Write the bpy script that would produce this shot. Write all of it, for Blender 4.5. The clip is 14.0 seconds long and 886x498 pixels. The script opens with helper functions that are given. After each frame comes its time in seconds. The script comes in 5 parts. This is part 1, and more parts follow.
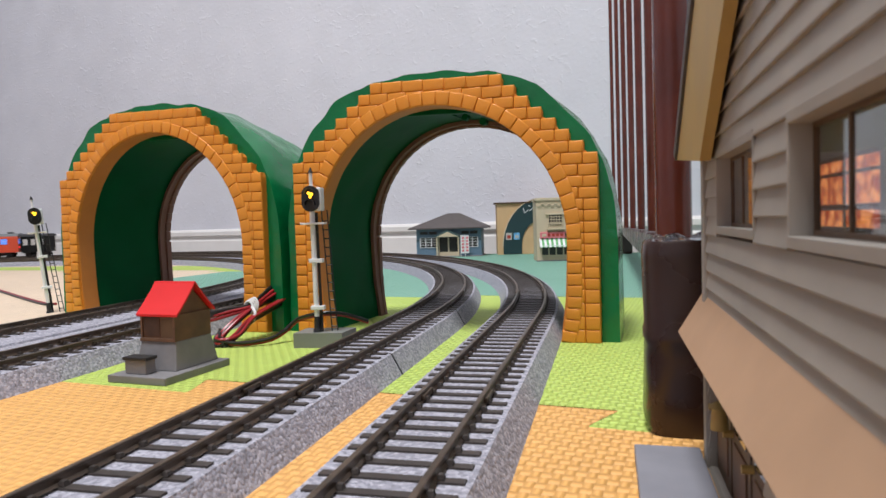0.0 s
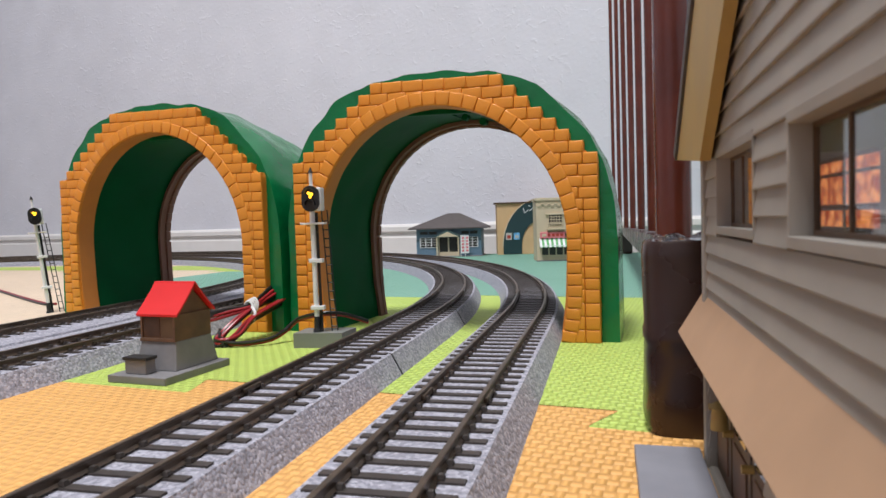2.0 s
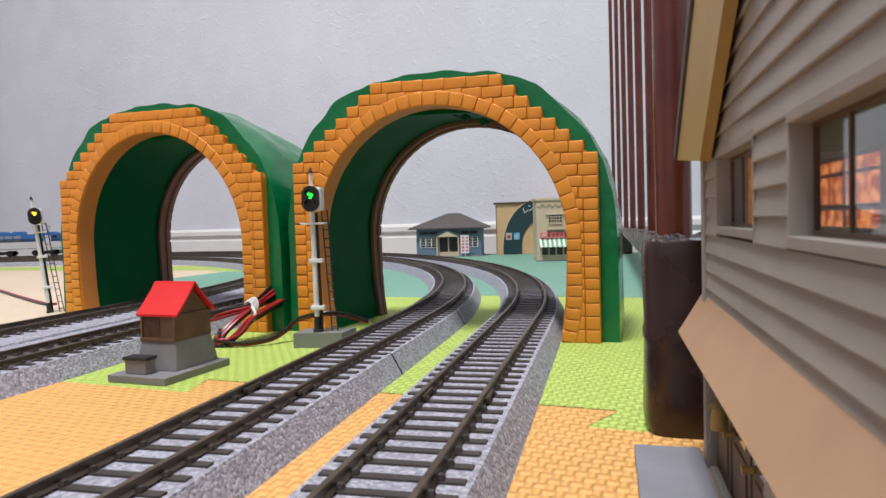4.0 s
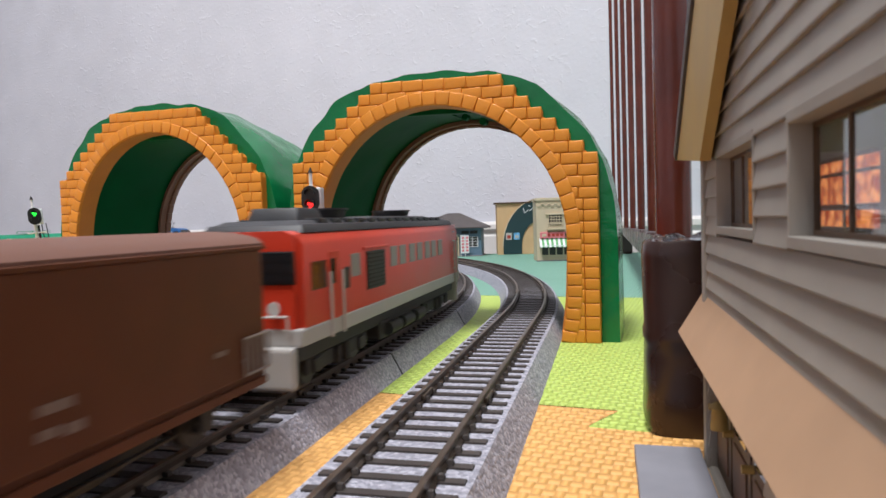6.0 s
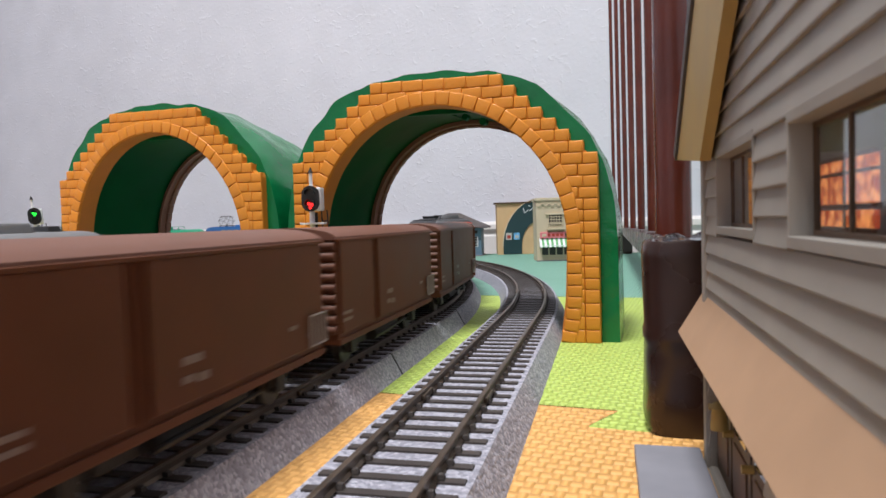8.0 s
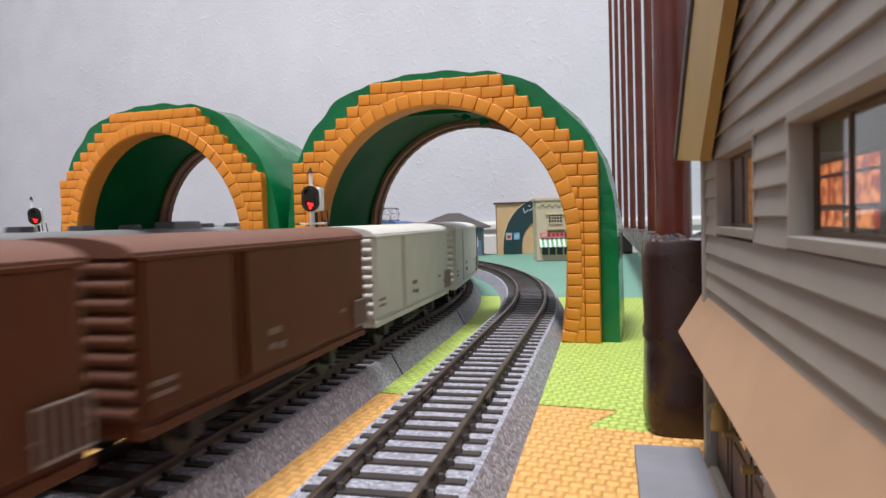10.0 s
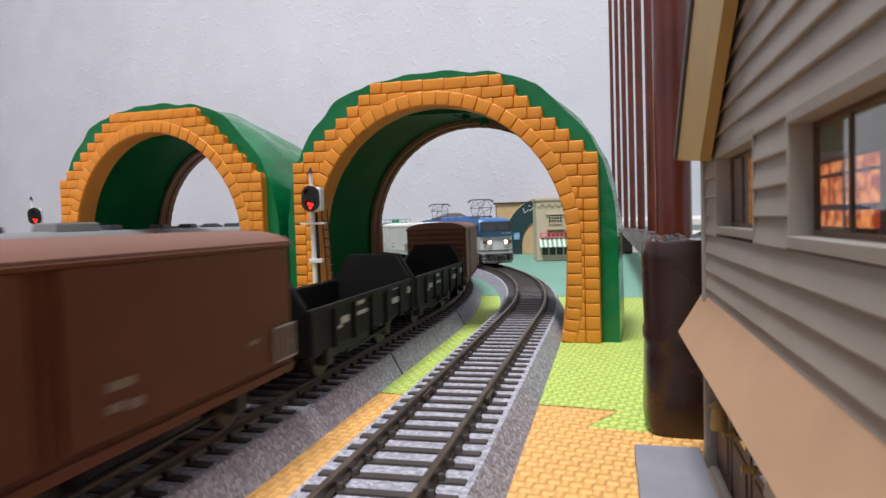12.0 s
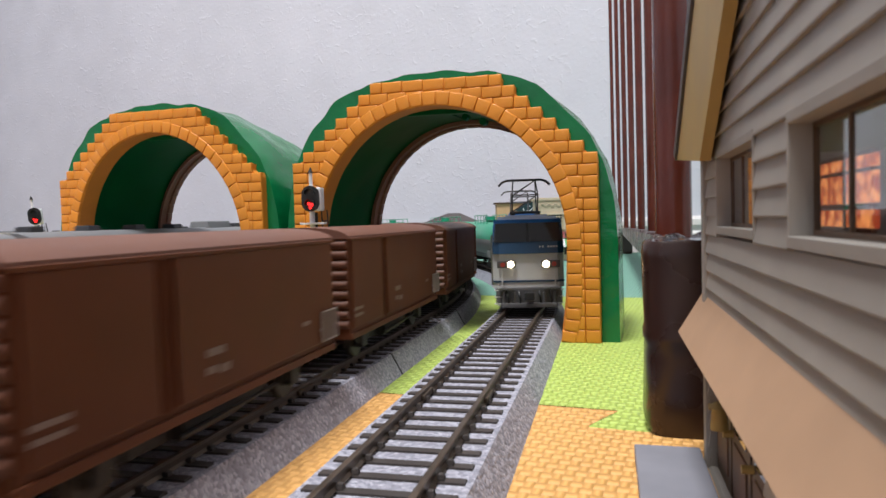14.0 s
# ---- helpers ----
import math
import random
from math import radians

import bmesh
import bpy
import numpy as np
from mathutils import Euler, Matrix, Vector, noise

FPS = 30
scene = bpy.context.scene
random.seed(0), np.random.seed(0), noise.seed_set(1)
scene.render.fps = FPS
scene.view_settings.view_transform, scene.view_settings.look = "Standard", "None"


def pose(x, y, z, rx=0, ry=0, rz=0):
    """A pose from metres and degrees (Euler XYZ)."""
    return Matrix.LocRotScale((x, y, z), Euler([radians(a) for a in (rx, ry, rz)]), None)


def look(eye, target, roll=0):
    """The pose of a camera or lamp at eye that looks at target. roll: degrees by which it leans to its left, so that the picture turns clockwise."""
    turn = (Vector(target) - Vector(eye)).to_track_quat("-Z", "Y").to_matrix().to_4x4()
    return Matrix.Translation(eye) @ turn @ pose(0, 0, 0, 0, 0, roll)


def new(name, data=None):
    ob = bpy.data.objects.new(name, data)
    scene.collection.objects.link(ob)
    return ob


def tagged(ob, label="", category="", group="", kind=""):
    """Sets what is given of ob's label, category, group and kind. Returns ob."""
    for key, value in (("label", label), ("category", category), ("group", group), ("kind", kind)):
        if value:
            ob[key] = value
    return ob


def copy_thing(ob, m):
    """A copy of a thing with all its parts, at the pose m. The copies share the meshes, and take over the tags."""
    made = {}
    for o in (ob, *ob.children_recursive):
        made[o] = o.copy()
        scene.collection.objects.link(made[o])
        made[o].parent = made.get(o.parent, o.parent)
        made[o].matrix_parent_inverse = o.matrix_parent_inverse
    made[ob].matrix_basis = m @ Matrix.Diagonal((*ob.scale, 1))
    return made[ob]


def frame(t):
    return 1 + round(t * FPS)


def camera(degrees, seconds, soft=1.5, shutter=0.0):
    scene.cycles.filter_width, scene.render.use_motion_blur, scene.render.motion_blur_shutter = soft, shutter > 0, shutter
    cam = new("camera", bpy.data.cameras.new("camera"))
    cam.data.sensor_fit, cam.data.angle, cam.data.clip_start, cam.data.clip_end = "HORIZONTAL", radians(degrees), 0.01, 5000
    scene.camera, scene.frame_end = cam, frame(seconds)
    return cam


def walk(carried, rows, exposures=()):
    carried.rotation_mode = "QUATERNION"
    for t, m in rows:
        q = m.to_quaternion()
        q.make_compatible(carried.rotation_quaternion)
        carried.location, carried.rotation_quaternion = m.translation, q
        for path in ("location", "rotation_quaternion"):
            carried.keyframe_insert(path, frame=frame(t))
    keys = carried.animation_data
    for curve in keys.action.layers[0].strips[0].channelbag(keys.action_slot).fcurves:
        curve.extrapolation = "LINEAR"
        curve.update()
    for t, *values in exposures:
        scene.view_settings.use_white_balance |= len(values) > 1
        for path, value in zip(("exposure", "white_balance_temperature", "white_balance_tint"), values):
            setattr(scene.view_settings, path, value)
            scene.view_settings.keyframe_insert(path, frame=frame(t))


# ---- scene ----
FOV = 2 * math.degrees(math.atan(784 / 1160.2))
cam = camera(FOV, 14.0, soft=1.5, shutter=0.5)
EYE = (0.0, 0.0, 0.0545)
cam.data.dof.use_dof, cam.data.dof.focus_distance, cam.data.dof.aperture_fstop = True, 0.52, 76.0
VIEW = look(EYE, (0.0, 1.0, 0.0545 - math.tan(0.0428)), -1.72)
walk(cam, [(0, VIEW), (14, VIEW)], exposures=[(0, 0.0), (3.2, 0.0), (5.3, 0.18), (14, 0.18)])

MM = 0.001
CX, CY = -728.3, 495.7            # centre of the concentric curves, mm
TH0 = math.radians(-13.95)        # where the straights meet the curves
R_A, R_B, R_C, R_D = 735.6, 787.2, 613.0, 547.0
RAIL = 10.5                       # rail head above the mats, mm


LATER = {R_A: 0.0, R_B: 0.0, R_C: 63.0, R_D: 63.0}   # by how much the inner curves begin later
STRAIGHT = 700.0                  # length of the straights of the ovals


def along(s, r, off=0.0):
    """Point and heading on the oval of radius r, s mm past the start of its far curve; off: to the outer side."""
    half = math.pi * r
    line = STRAIGHT + LATER[r]
    s = s % (2 * half + 2 * line)
    q = r + off
    dx, dy = -math.sin(TH0), math.cos(TH0)
    ox, oy = CX + LATER[r] * dx, CY + LATER[r] * dy
    cx, cy, a, run = ox, oy, TH0 + s / r, 0.0
    if s > half:
        a = TH0 + math.pi
        run = min(s - half, line)
        cx, cy = ox - run * dx, oy - run * dy
        if s > half + line:
            a += min(s - half - line, half) / r
        if s > 2 * half + line:
            run = s - 2 * half - line
            cx, cy = cx + run * dx, cy + run * dy
    return cx + q * math.cos(a), cy + q * math.sin(a), a + math.pi / 2


def loop(r):
    return 2 * math.pi * r + 2 * (STRAIGHT + LATER[r])


def on_track(s, r, back=False, pivot=0.0):
    """Where a vehicle stands whose bogies are pivot mm before and behind its middle."""
    p = Vector(along(s - max(pivot, 1.0), r)[:2])
    q = Vector(along(s + max(pivot, 1.0), r)[:2])
    m, d = (p + q) / 2, q - p
    return Matrix.Translation((m.x * MM, m.y * MM, RAIL * MM)) @ Matrix.Rotation(math.atan2(d.y, d.x) + (math.pi if back else 0), 4, "Z")


# ---- light ----
world = bpy.data.worlds.new("room_air")
scene.world = world
world.use_nodes = True
world.node_tree.nodes["Background"].inputs[0].default_value = (0.85, 0.88, 1.0, 1)
world.node_tree.nodes["Background"].inputs[1].default_value = 0.05


def area_lamp(name, eye, target, w, h, power, colour):
    d = bpy.data.lights.new(name, "AREA")
    d.shape, d.size, d.size_y, d.energy, d.color = "RECTANGLE", w, h, power, colour
    ob = new(name, d)
    ob.matrix_world = look(eye, target)
    return ob


area_lamp("ceiling_light", (-0.36, -0.25, 2.33), (-0.36, -0.25, 0), 0.65, 0.65, 74.5, (0.97, 0.97, 1.0))


# ---- materials ----
def mat(name, colour, rough=0.6, metal=0.0, vary=0.12, scale=60.0, bump=0.0, bscale=400.0, coat=0.0, piece=0.0, glow=None, power=0.0,
        stains=0.0, sscale=12.0):
    m = bpy.data.materials.new(name)
    m.use_nodes = True
    nt = m.node_tree
    b = nt.nodes["Principled BSDF"]
    b.inputs["Roughness"].default_value, b.inputs["Metallic"].default_value = rough, metal
    b.inputs["Coat Weight"].default_value = coat
    geo = nt.nodes.new("ShaderNodeTexCoord")
    n1 = nt.nodes.new("ShaderNodeTexNoise")
    n1.inputs["Scale"].default_value, n1.inputs["Detail"].default_value = scale, 5
    n2 = nt.nodes.new("ShaderNodeTexNoise")
    n2.inputs["Scale"].default_value, n2.inputs["Detail"].default_value = sscale, 3
    nt.links.new(geo.outputs["Object"], n1.inputs["Vector"])
    nt.links.new(geo.outputs["Object"], n2.inputs["Vector"])
    ramp = nt.nodes.new("ShaderNodeMapRange")
    ramp.inputs["From Min"].default_value, ramp.inputs["From Max"].default_value = 0.3, 0.7
    ramp.inputs["To Min"].default_value, ramp.inputs["To Max"].default_value = 1 - vary, 1 + vary
    nt.links.new(n1.outputs["Fac"], ramp.inputs["Value"])
    r2 = nt.nodes.new("ShaderNodeMapRange")
    r2.inputs["From Min"].default_value, r2.inputs["From Max"].default_value = 0.35, 0.7
    r2.inputs["To Min"].default_value, r2.inputs["To Max"].default_value = 1 - stains, 1 + stains * 0.4
    nt.links.new(n2.outputs["Fac"], r2.inputs["Value"])
    mul = nt.nodes.new("ShaderNodeMath")
    mul.operation = "MULTIPLY"
    nt.links.new(ramp.outputs[0], mul.inputs[0])
    nt.links.new(r2.outputs[0], mul.inputs[1])
    val = mul.outputs[0]
    if piece:
        oi = nt.nodes.new("ShaderNodeObjectInfo")
        r3 = nt.nodes.new("ShaderNodeMapRange")
        r3.inputs["To Min"].default_value, r3.inputs["To Max"].default_value = 1 - piece, 1 + piece
        nt.links.new(oi.outputs["Random"], r3.inputs["Value"])
        m3 = nt.nodes.new("ShaderNodeMath")
        m3.operation = "MULTIPLY"
        nt.links.new(val, m3.inputs[0])
        nt.links.new(r3.outputs[0], m3.inputs[1])
        val = m3.outputs[0]
    hsv = nt.nodes.new("ShaderNodeHueSaturation")
    hsv.inputs["Color"].default_value = (*colour, 1)
    nt.links.new(val, hsv.inputs["Value"])
    nt.links.new(hsv.outputs[0], b.inputs["Base Color"])
    rr = nt.nodes.new("ShaderNodeMapRange")
    rr.inputs["To Min"].default_value, rr.inputs["To Max"].default_value = max(0.02, rough - 0.08), min(1, rough + 0.08)
    nt.links.new(n1.outputs["Fac"], rr.inputs["Value"])
    nt.links.new(rr.outputs[0], b.inputs["Roughness"])
    if bump:
        n3 = nt.nodes.new("ShaderNodeTexNoise")
        n3.inputs["Scale"].default_value, n3.inputs["Detail"].default_value = bscale, 4
        nt.links.new(geo.outputs["Object"], n3.inputs["Vector"])
        bp = nt.nodes.new("ShaderNodeBump")
        bp.inputs["Strength"].default_value, bp.inputs["Distance"].default_value = bump, 0.001
        nt.links.new(n3.outputs["Fac"], bp.inputs["Height"])
        nt.links.new(bp.outputs[0], b.inputs["Normal"])
    if glow:
        b.inputs["Emission Color"].default_value = (*glow, 1)
        b.inputs["Emission Strength"].default_value = power
    return m


def glass(name, colour=(0.9, 0.95, 1.0), rough=0.02):
    m = bpy.data.materials.new(name)
    m.use_nodes = True
    b = m.node_tree.nodes["Principled BSDF"]
    b.inputs["Base Color"].default_value = (*colour, 1)
    b.inputs["Transmission Weight"].default_value = 1.0
    b.inputs["Roughness"].default_value = rough
    b.inputs["IOR"].default_value = 1.45
    return m


def ballast_mat():
    m = mat("grey_granite_ballast", (0.22, 0.22, 0.25), 0.95, vary=0.2, scale=300, stains=0.15, sscale=30)
    nt = m.node_tree
    b = nt.nodes["Principled BSDF"]
    tc = nt.nodes.new("ShaderNodeTexCoord")
    v = nt.nodes.new("ShaderNodeTexVoronoi")
    v.inputs["Scale"].default_value = 1150
    nt.links.new(tc.outputs["Object"], v.inputs["Vector"])
    bw = nt.nodes.new("ShaderNodeSeparateColor")
    nt.links.new(v.outputs["Color"], bw.inputs[0])
    cr = nt.nodes.new("ShaderNodeValToRGB")
    cr.color_ramp.elements[0].color = (0.215, 0.215, 0.25, 1)
    cr.color_ramp.elements[1].color = (0.45, 0.445, 0.51, 1)
    e = cr.color_ramp.elements.new(0.5)
    e.color = (0.30, 0.298, 0.345, 1)
    nt.links.new(bw.outputs[0], cr.inputs[0])
    nt.links.new(cr.outputs[0], b.inputs["Base Color"])
    bp = nt.nodes.new("ShaderNodeBump")
    bp.invert = True
    bp.inputs["Strength"].default_value, bp.inputs["Distance"].default_value = 0.65, 0.0004
    nt.links.new(v.outputs["Distance"], bp.inputs["Height"])
    nt.links.new(bp.outputs[0], b.inputs["Normal"])
    return m


def foam_mat(name, colour):
    """EVA foam with an embossed basket weave."""
    m = mat(name, colour, 0.62, vary=0.05, scale=150, stains=0.06, sscale=8)
    nt = m.node_tree
    b = nt.nodes["Principled BSDF"]
    tc = nt.nodes.new("ShaderNodeTexCoord")
    sep = nt.nodes.new("ShaderNodeSeparateXYZ")
    nt.links.new(tc.outputs["Object"], sep.inputs[0])
    waves = []
    for axis, size in (("X", 0.0023), ("Y", 0.0029)):
        k = nt.nodes.new("ShaderNodeMath")
        k.operation = "MULTIPLY"
        k.inputs[1].default_value = math.pi / size
        nt.links.new(sep.outputs[axis], k.inputs[0])
        w = nt.nodes.new("ShaderNodeMath")
        w.operation = "SINE"
        nt.links.new(k.outputs[0], w.inputs[0])
        waves.append(w)
    cross = nt.nodes.new("ShaderNodeMath")
    cross.operation = "MULTIPLY"
    nt.links.new(waves[0].outputs[0], cross.inputs[0])
    nt.links.new(waves[1].outputs[0], cross.inputs[1])
    even = nt.nodes.new("ShaderNodeMath")
    even.operation = "GREATER_THAN"
    even.inputs[1].default_value = 0.0
    nt.links.new(cross.outputs[0], even.inputs[0])
    weave = nt.nodes.new("ShaderNodeMix")
    nt.links.new(even.outputs[0], weave.inputs[0])
    for w, slot in zip(waves, (2, 3)):
        strand = nt.nodes.new("ShaderNodeMath")
        strand.operation = "ABSOLUTE"
        nt.links.new(w.outputs[0], strand.inputs[0])
        nt.links.new(strand.outputs[0], weave.inputs[slot])
    bp = nt.nodes.new("ShaderNodeBump")
    bp.inputs["Strength"].default_value, bp.inputs["Distance"].default_value = 1.0, 0.0008
    nt.links.new(weave.outputs[0], bp.inputs["Height"])
    nt.links.new(bp.outputs[0], b.inputs["Normal"])
    return m


def wallpaper_mat():
    m = mat("embossed_white_wallpaper", (0.63, 0.635, 0.69), 0.85, vary=0.035, scale=14, stains=0.05, sscale=3)
    nt = m.node_tree
    b = nt.nodes["Principled BSDF"]
    tc = nt.nodes.new("ShaderNodeTexCoord")
    n = nt.nodes.new("ShaderNodeTexNoise")
    n.inputs["Scale"].default_value, n.inputs["Detail"].default_value = 150, 6
    v = nt.nodes.new("ShaderNodeTexNoise")
    v.inputs["Scale"].default_value, v.inputs["Detail"].default_value, v.inputs["Distortion"].default_value = 75, 3, 1.0
    r = nt.nodes.new("ShaderNodeMapRange")
    r.inputs["From Min"].default_value, r.inputs["From Max"].default_value = 0.58, 0.72
    nt.links.new(tc.outputs["Object"], n.inputs["Vector"])
    nt.links.new(tc.outputs["Object"], v.inputs["Vector"])
    nt.links.new(v.outputs["Fac"], r.inputs["Value"])
    ad = nt.nodes.new("ShaderNodeMath")
    nt.links.new(n.outputs["Fac"], ad.inputs[0])
    nt.links.new(r.outputs[0], ad.inputs[1])
    bp = nt.nodes.new("ShaderNodeBump")
    bp.inputs["Strength"].default_value, bp.inputs["Distance"].default_value = 0.32, 0.0013
    nt.links.new(ad.outputs[0], bp.inputs["Height"])
    nt.links.new(bp.outputs[0], b.inputs["Normal"])
    return m


BALLAST = ballast_mat()
SLEEPER = mat("dark_brown_sleeper_plastic", (0.045, 0.036, 0.032), 0.6, vary=0.2, scale=200)
STEEL = mat("tarnished_rail_steel", (0.13, 0.10, 0.075), 0.42, 0.7, vary=0.25, scale=120)
BRICK = mat("orange_toy_brick_plastic", (0.72, 0.265, 0.026), 0.40, vary=0.05, scale=90, bump=0.15, bscale=500, piece=0.05)
BRICK_BACK = mat("orange_brick_joint_plastic", (0.64, 0.225, 0.021), 0.5, vary=0.06, scale=90)
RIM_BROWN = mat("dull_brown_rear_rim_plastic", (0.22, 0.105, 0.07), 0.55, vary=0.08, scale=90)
BRICK_IN = mat("brown_arch_lining_plastic", (0.60, 0.215, 0.03), 0.5, vary=0.06, scale=90)
GREEN = mat("glossy_green_toy_plastic", (0.002, 0.150, 0.046), 0.16, vary=0.08, scale=40, bump=0.9, bscale=85)
GREEN.node_tree.nodes["Principled BSDF"].inputs["Specular IOR Level"].default_value = 0.45
# Same plastic as GREEN, with the shade inside the tunnel put into its colour.
GREEN_SHADED = mat("matt_green_plastic_darkened_as_shade", (0.0015, 0.082, 0.025), 0.42, vary=0.1, scale=40, bump=0.2, bscale=60)
GREEN_SHADED.node_tree.nodes["Principled BSDF"].inputs["Specular IOR Level"].default_value = 0.06
WALLPAPER = wallpaper_mat()
SKIRT = mat("cream_painted_skirting", (0.74, 0.72, 0.70), 0.45, vary=0.03, scale=30)
PLASTER = mat("white_ceiling_paper", (0.8, 0.8, 0.8), 0.9, vary=0.03, scale=20)
WOODFLOOR = mat("pale_floorboards", (0.36, 0.33, 0.30), 0.5, vary=0.15, scale=20)
MAT_ORANGE = foam_mat("orange_foam", (0.78, 0.415, 0.125))
MAT_GREEN = foam_mat("lime_green_foam", (0.47, 0.61, 0.125))
MAT_TEAL = foam_mat("sea_green_foam", (0.20, 0.42, 0.32))
MAT_BEIGE = foam_mat("beige_foam", (0.78, 0.62, 0.46))
RED_ROOF = mat("red_card_roof", (0.64, 0.012, 0.014), 0.5, vary=0.06, scale=80)
WOOD_DARK = mat("dark_stained_wood", (0.125, 0.062, 0.034), 0.6, vary=0.3, scale=140)
STONE = mat("grey_plastic_stone", (0.19, 0.185, 0.19), 0.6, vary=0.12, scale=120, bump=0.2)
WHITE = mat("white_plastic", (0.75, 0.75, 0.76), 0.4, vary=0.04, scale=60)
BLACK = mat("black_plastic", (0.012, 0.012, 0.013), 0.45, vary=0.2, scale=80)
BOX_BROWN = mat("red_brown_wagon_paint", (0.138, 0.048, 0.023), 0.5, vary=0.08, scale=70, stains=0.12, sscale=20)
BOX_BROWN.node_tree.nodes["Principled BSDF"].inputs["Specular IOR Level"].default_value = 0.18
BOX_ROOF = mat("red_brown_roof_paint", (0.155, 0.062, 0.037), 0.55, vary=0.06, scale=70, stains=0.1, sscale=20)
BOX_WHITE = mat("off_white_wagon_paint", (0.66, 0.65, 0.60), 0.5, vary=0.05, scale=70, stains=0.08, sscale=20)
UNDER = mat("black_underframe", (0.016, 0.015, 0.015), 0.6, vary=0.25, scale=100)
WHEEL = mat("dull_wheel_steel", (0.05, 0.045, 0.04), 0.45, 0.6, vary=0.2, scale=100)
CARD_GREY = mat("dull_card_holder_metal", (0.30, 0.25, 0.22), 0.55, vary=0.1)
LETTER_DIM = mat("faded_lettering_paint", (0.24, 0.17, 0.14), 0.6, vary=0.1)
LETTER = mat("white_lettering_paint", (0.5, 0.48, 0.45), 0.6, vary=0.05)
GONDOLA = mat("matt_black_wagon_paint", (0.0075, 0.0072, 0.0072), 0.6, vary=0.2, scale=80)
GONDOLA.node_tree.nodes["Principled BSDF"].inputs["Specular IOR Level"].default_value = 0.2
LOCO_RED = mat("vermilion_loco_paint", (0.62, 0.045, 0.018), 0.34, vary=0.05, scale=60)
LOCO_GREY = mat("light_grey_loco_paint", (0.45, 0.44, 0.42), 0.42, vary=0.05, scale=60)
ROOF_BLACK = mat("dark_grey_roof_paint", (0.03, 0.031, 0.034), 0.5, vary=0.2, scale=60)
GLASS_DARK = mat("dark_tinted_glazing", (0.012, 0.014, 0.016), 0.08, vary=0.05, coat=0.5)
GREY_PANE = mat("grey_window_blind", (0.27, 0.26, 0.25), 0.35, vary=0.05)
BLUE = mat("sky_blue_loco_paint", (0.025, 0.13, 0.36), 0.35, vary=0.05)
BLUE_DEEP = mat("deep_blue_loco_paint", (0.008, 0.045, 0.10), 0.35, vary=0.05)
SILVER = mat("pale_grey_loco_paint", (0.56, 0.55, 0.53), 0.35, vary=0.05)
PANTO = mat("pantograph_metal", (0.11, 0.105, 0.10), 0.45, 0.6, vary=0.15)
PILOT_GREY = mat("grimy_grey_buffer_beam", (0.105, 0.10, 0.098), 0.5, vary=0.25, scale=140, stains=0.35, sscale=60)
LAMP_ON = mat("lit_headlamp", (1, 0.9, 0.7), 0.3, glow=(1.0, 0.82, 0.55), power=9.0)
TANK_GREEN = mat("green_tank_paint", (0.012, 0.28, 0.15), 0.32, vary=0.05, scale=50)
TANK_GREY = mat("grey_tank_paint", (0.36, 0.37, 0.36), 0.4, vary=0.08, scale=50)
KIHA_RED = mat("brick_red_railcar_paint", (0.36, 0.036, 0.022), 0.4, vary=0.05, scale=60)
KIHA_ORANGE = mat("orange_red_railcar_paint", (0.62, 0.075, 0.03), 0.4, vary=0.05, scale=60)
KIHA_ROOF = mat("mid_grey_railcar_roof", (0.17, 0.175, 0.18), 0.6, vary=0.08, scale=60)
WINDOW_LIT = mat("lit_railcar_window", (0.5, 0.6, 0.75), 0.2, glow=(0.62, 0.80, 1.0), power=0.75)
WINDOW_BLUE = mat("lit_blue_railcar_window", (0.1, 0.2, 0.6), 0.2, glow=(0.10, 0.28, 0.95), power=0.7)
TAIL_ON = mat("lit_tail_lamp", (0.8, 0.02, 0.02), 0.3, glow=(1.0, 0.03, 0.03), power=4.0)


# ---- mesh helpers (all in millimetres) ----
def box(bm, x0, x1, y0, y1, z0, z1, bev=0.0, taper=(0.0, 0.0)):
    a, b = taper
    co = [(x0, y0, z0), (x1, y0, z0), (x1, y1, z0), (x0, y1, z0), (x0 + a, y0 + b, z1), (x1 - a, y0 + b, z1), (x1 - a, y1 - b, z1), (x0 + a, y1 - b, z1)]
    v = [bm.verts.new(c) for c in co]
    f = [bm.faces.new([v[i] for i in q]) for q in ((3, 2, 1, 0), (4, 5, 6, 7), (0, 1, 5, 4), (1, 2, 6, 5), (2, 3, 7, 6), (3, 0, 4, 7))]
    if bev:
        bmesh.ops.bevel(bm, geom=list({e for q in f for e in q.edges}), offset=bev, segments=2, affect="EDGES", profile=0.6)
    return bm


def rod(bm, p, q, r, seg=8, r2=None):
    p, q = Vector(p), Vector(q)
    d = (q - p).normalized()
    a = d.orthogonal().normalized()
    b = d.cross(a)
    r2 = r if r2 is None else r2
    rings = []
    for c, rr in ((p, r), (q, r2)):
        rings.append([bm.verts.new(c + rr * (math.cos(2 * math.pi * i / seg) * a + math.sin(2 * math.pi * i / seg) * b)) for i in range(seg)])
    for i in range(seg):
        j = (i + 1) % seg
        bm.faces.new((rings[0][i], rings[0][j], rings[1][j], rings[1][i]))
    bm.faces.new(rings[0][::-1])
    bm.faces.new(rings[1])
    return bm


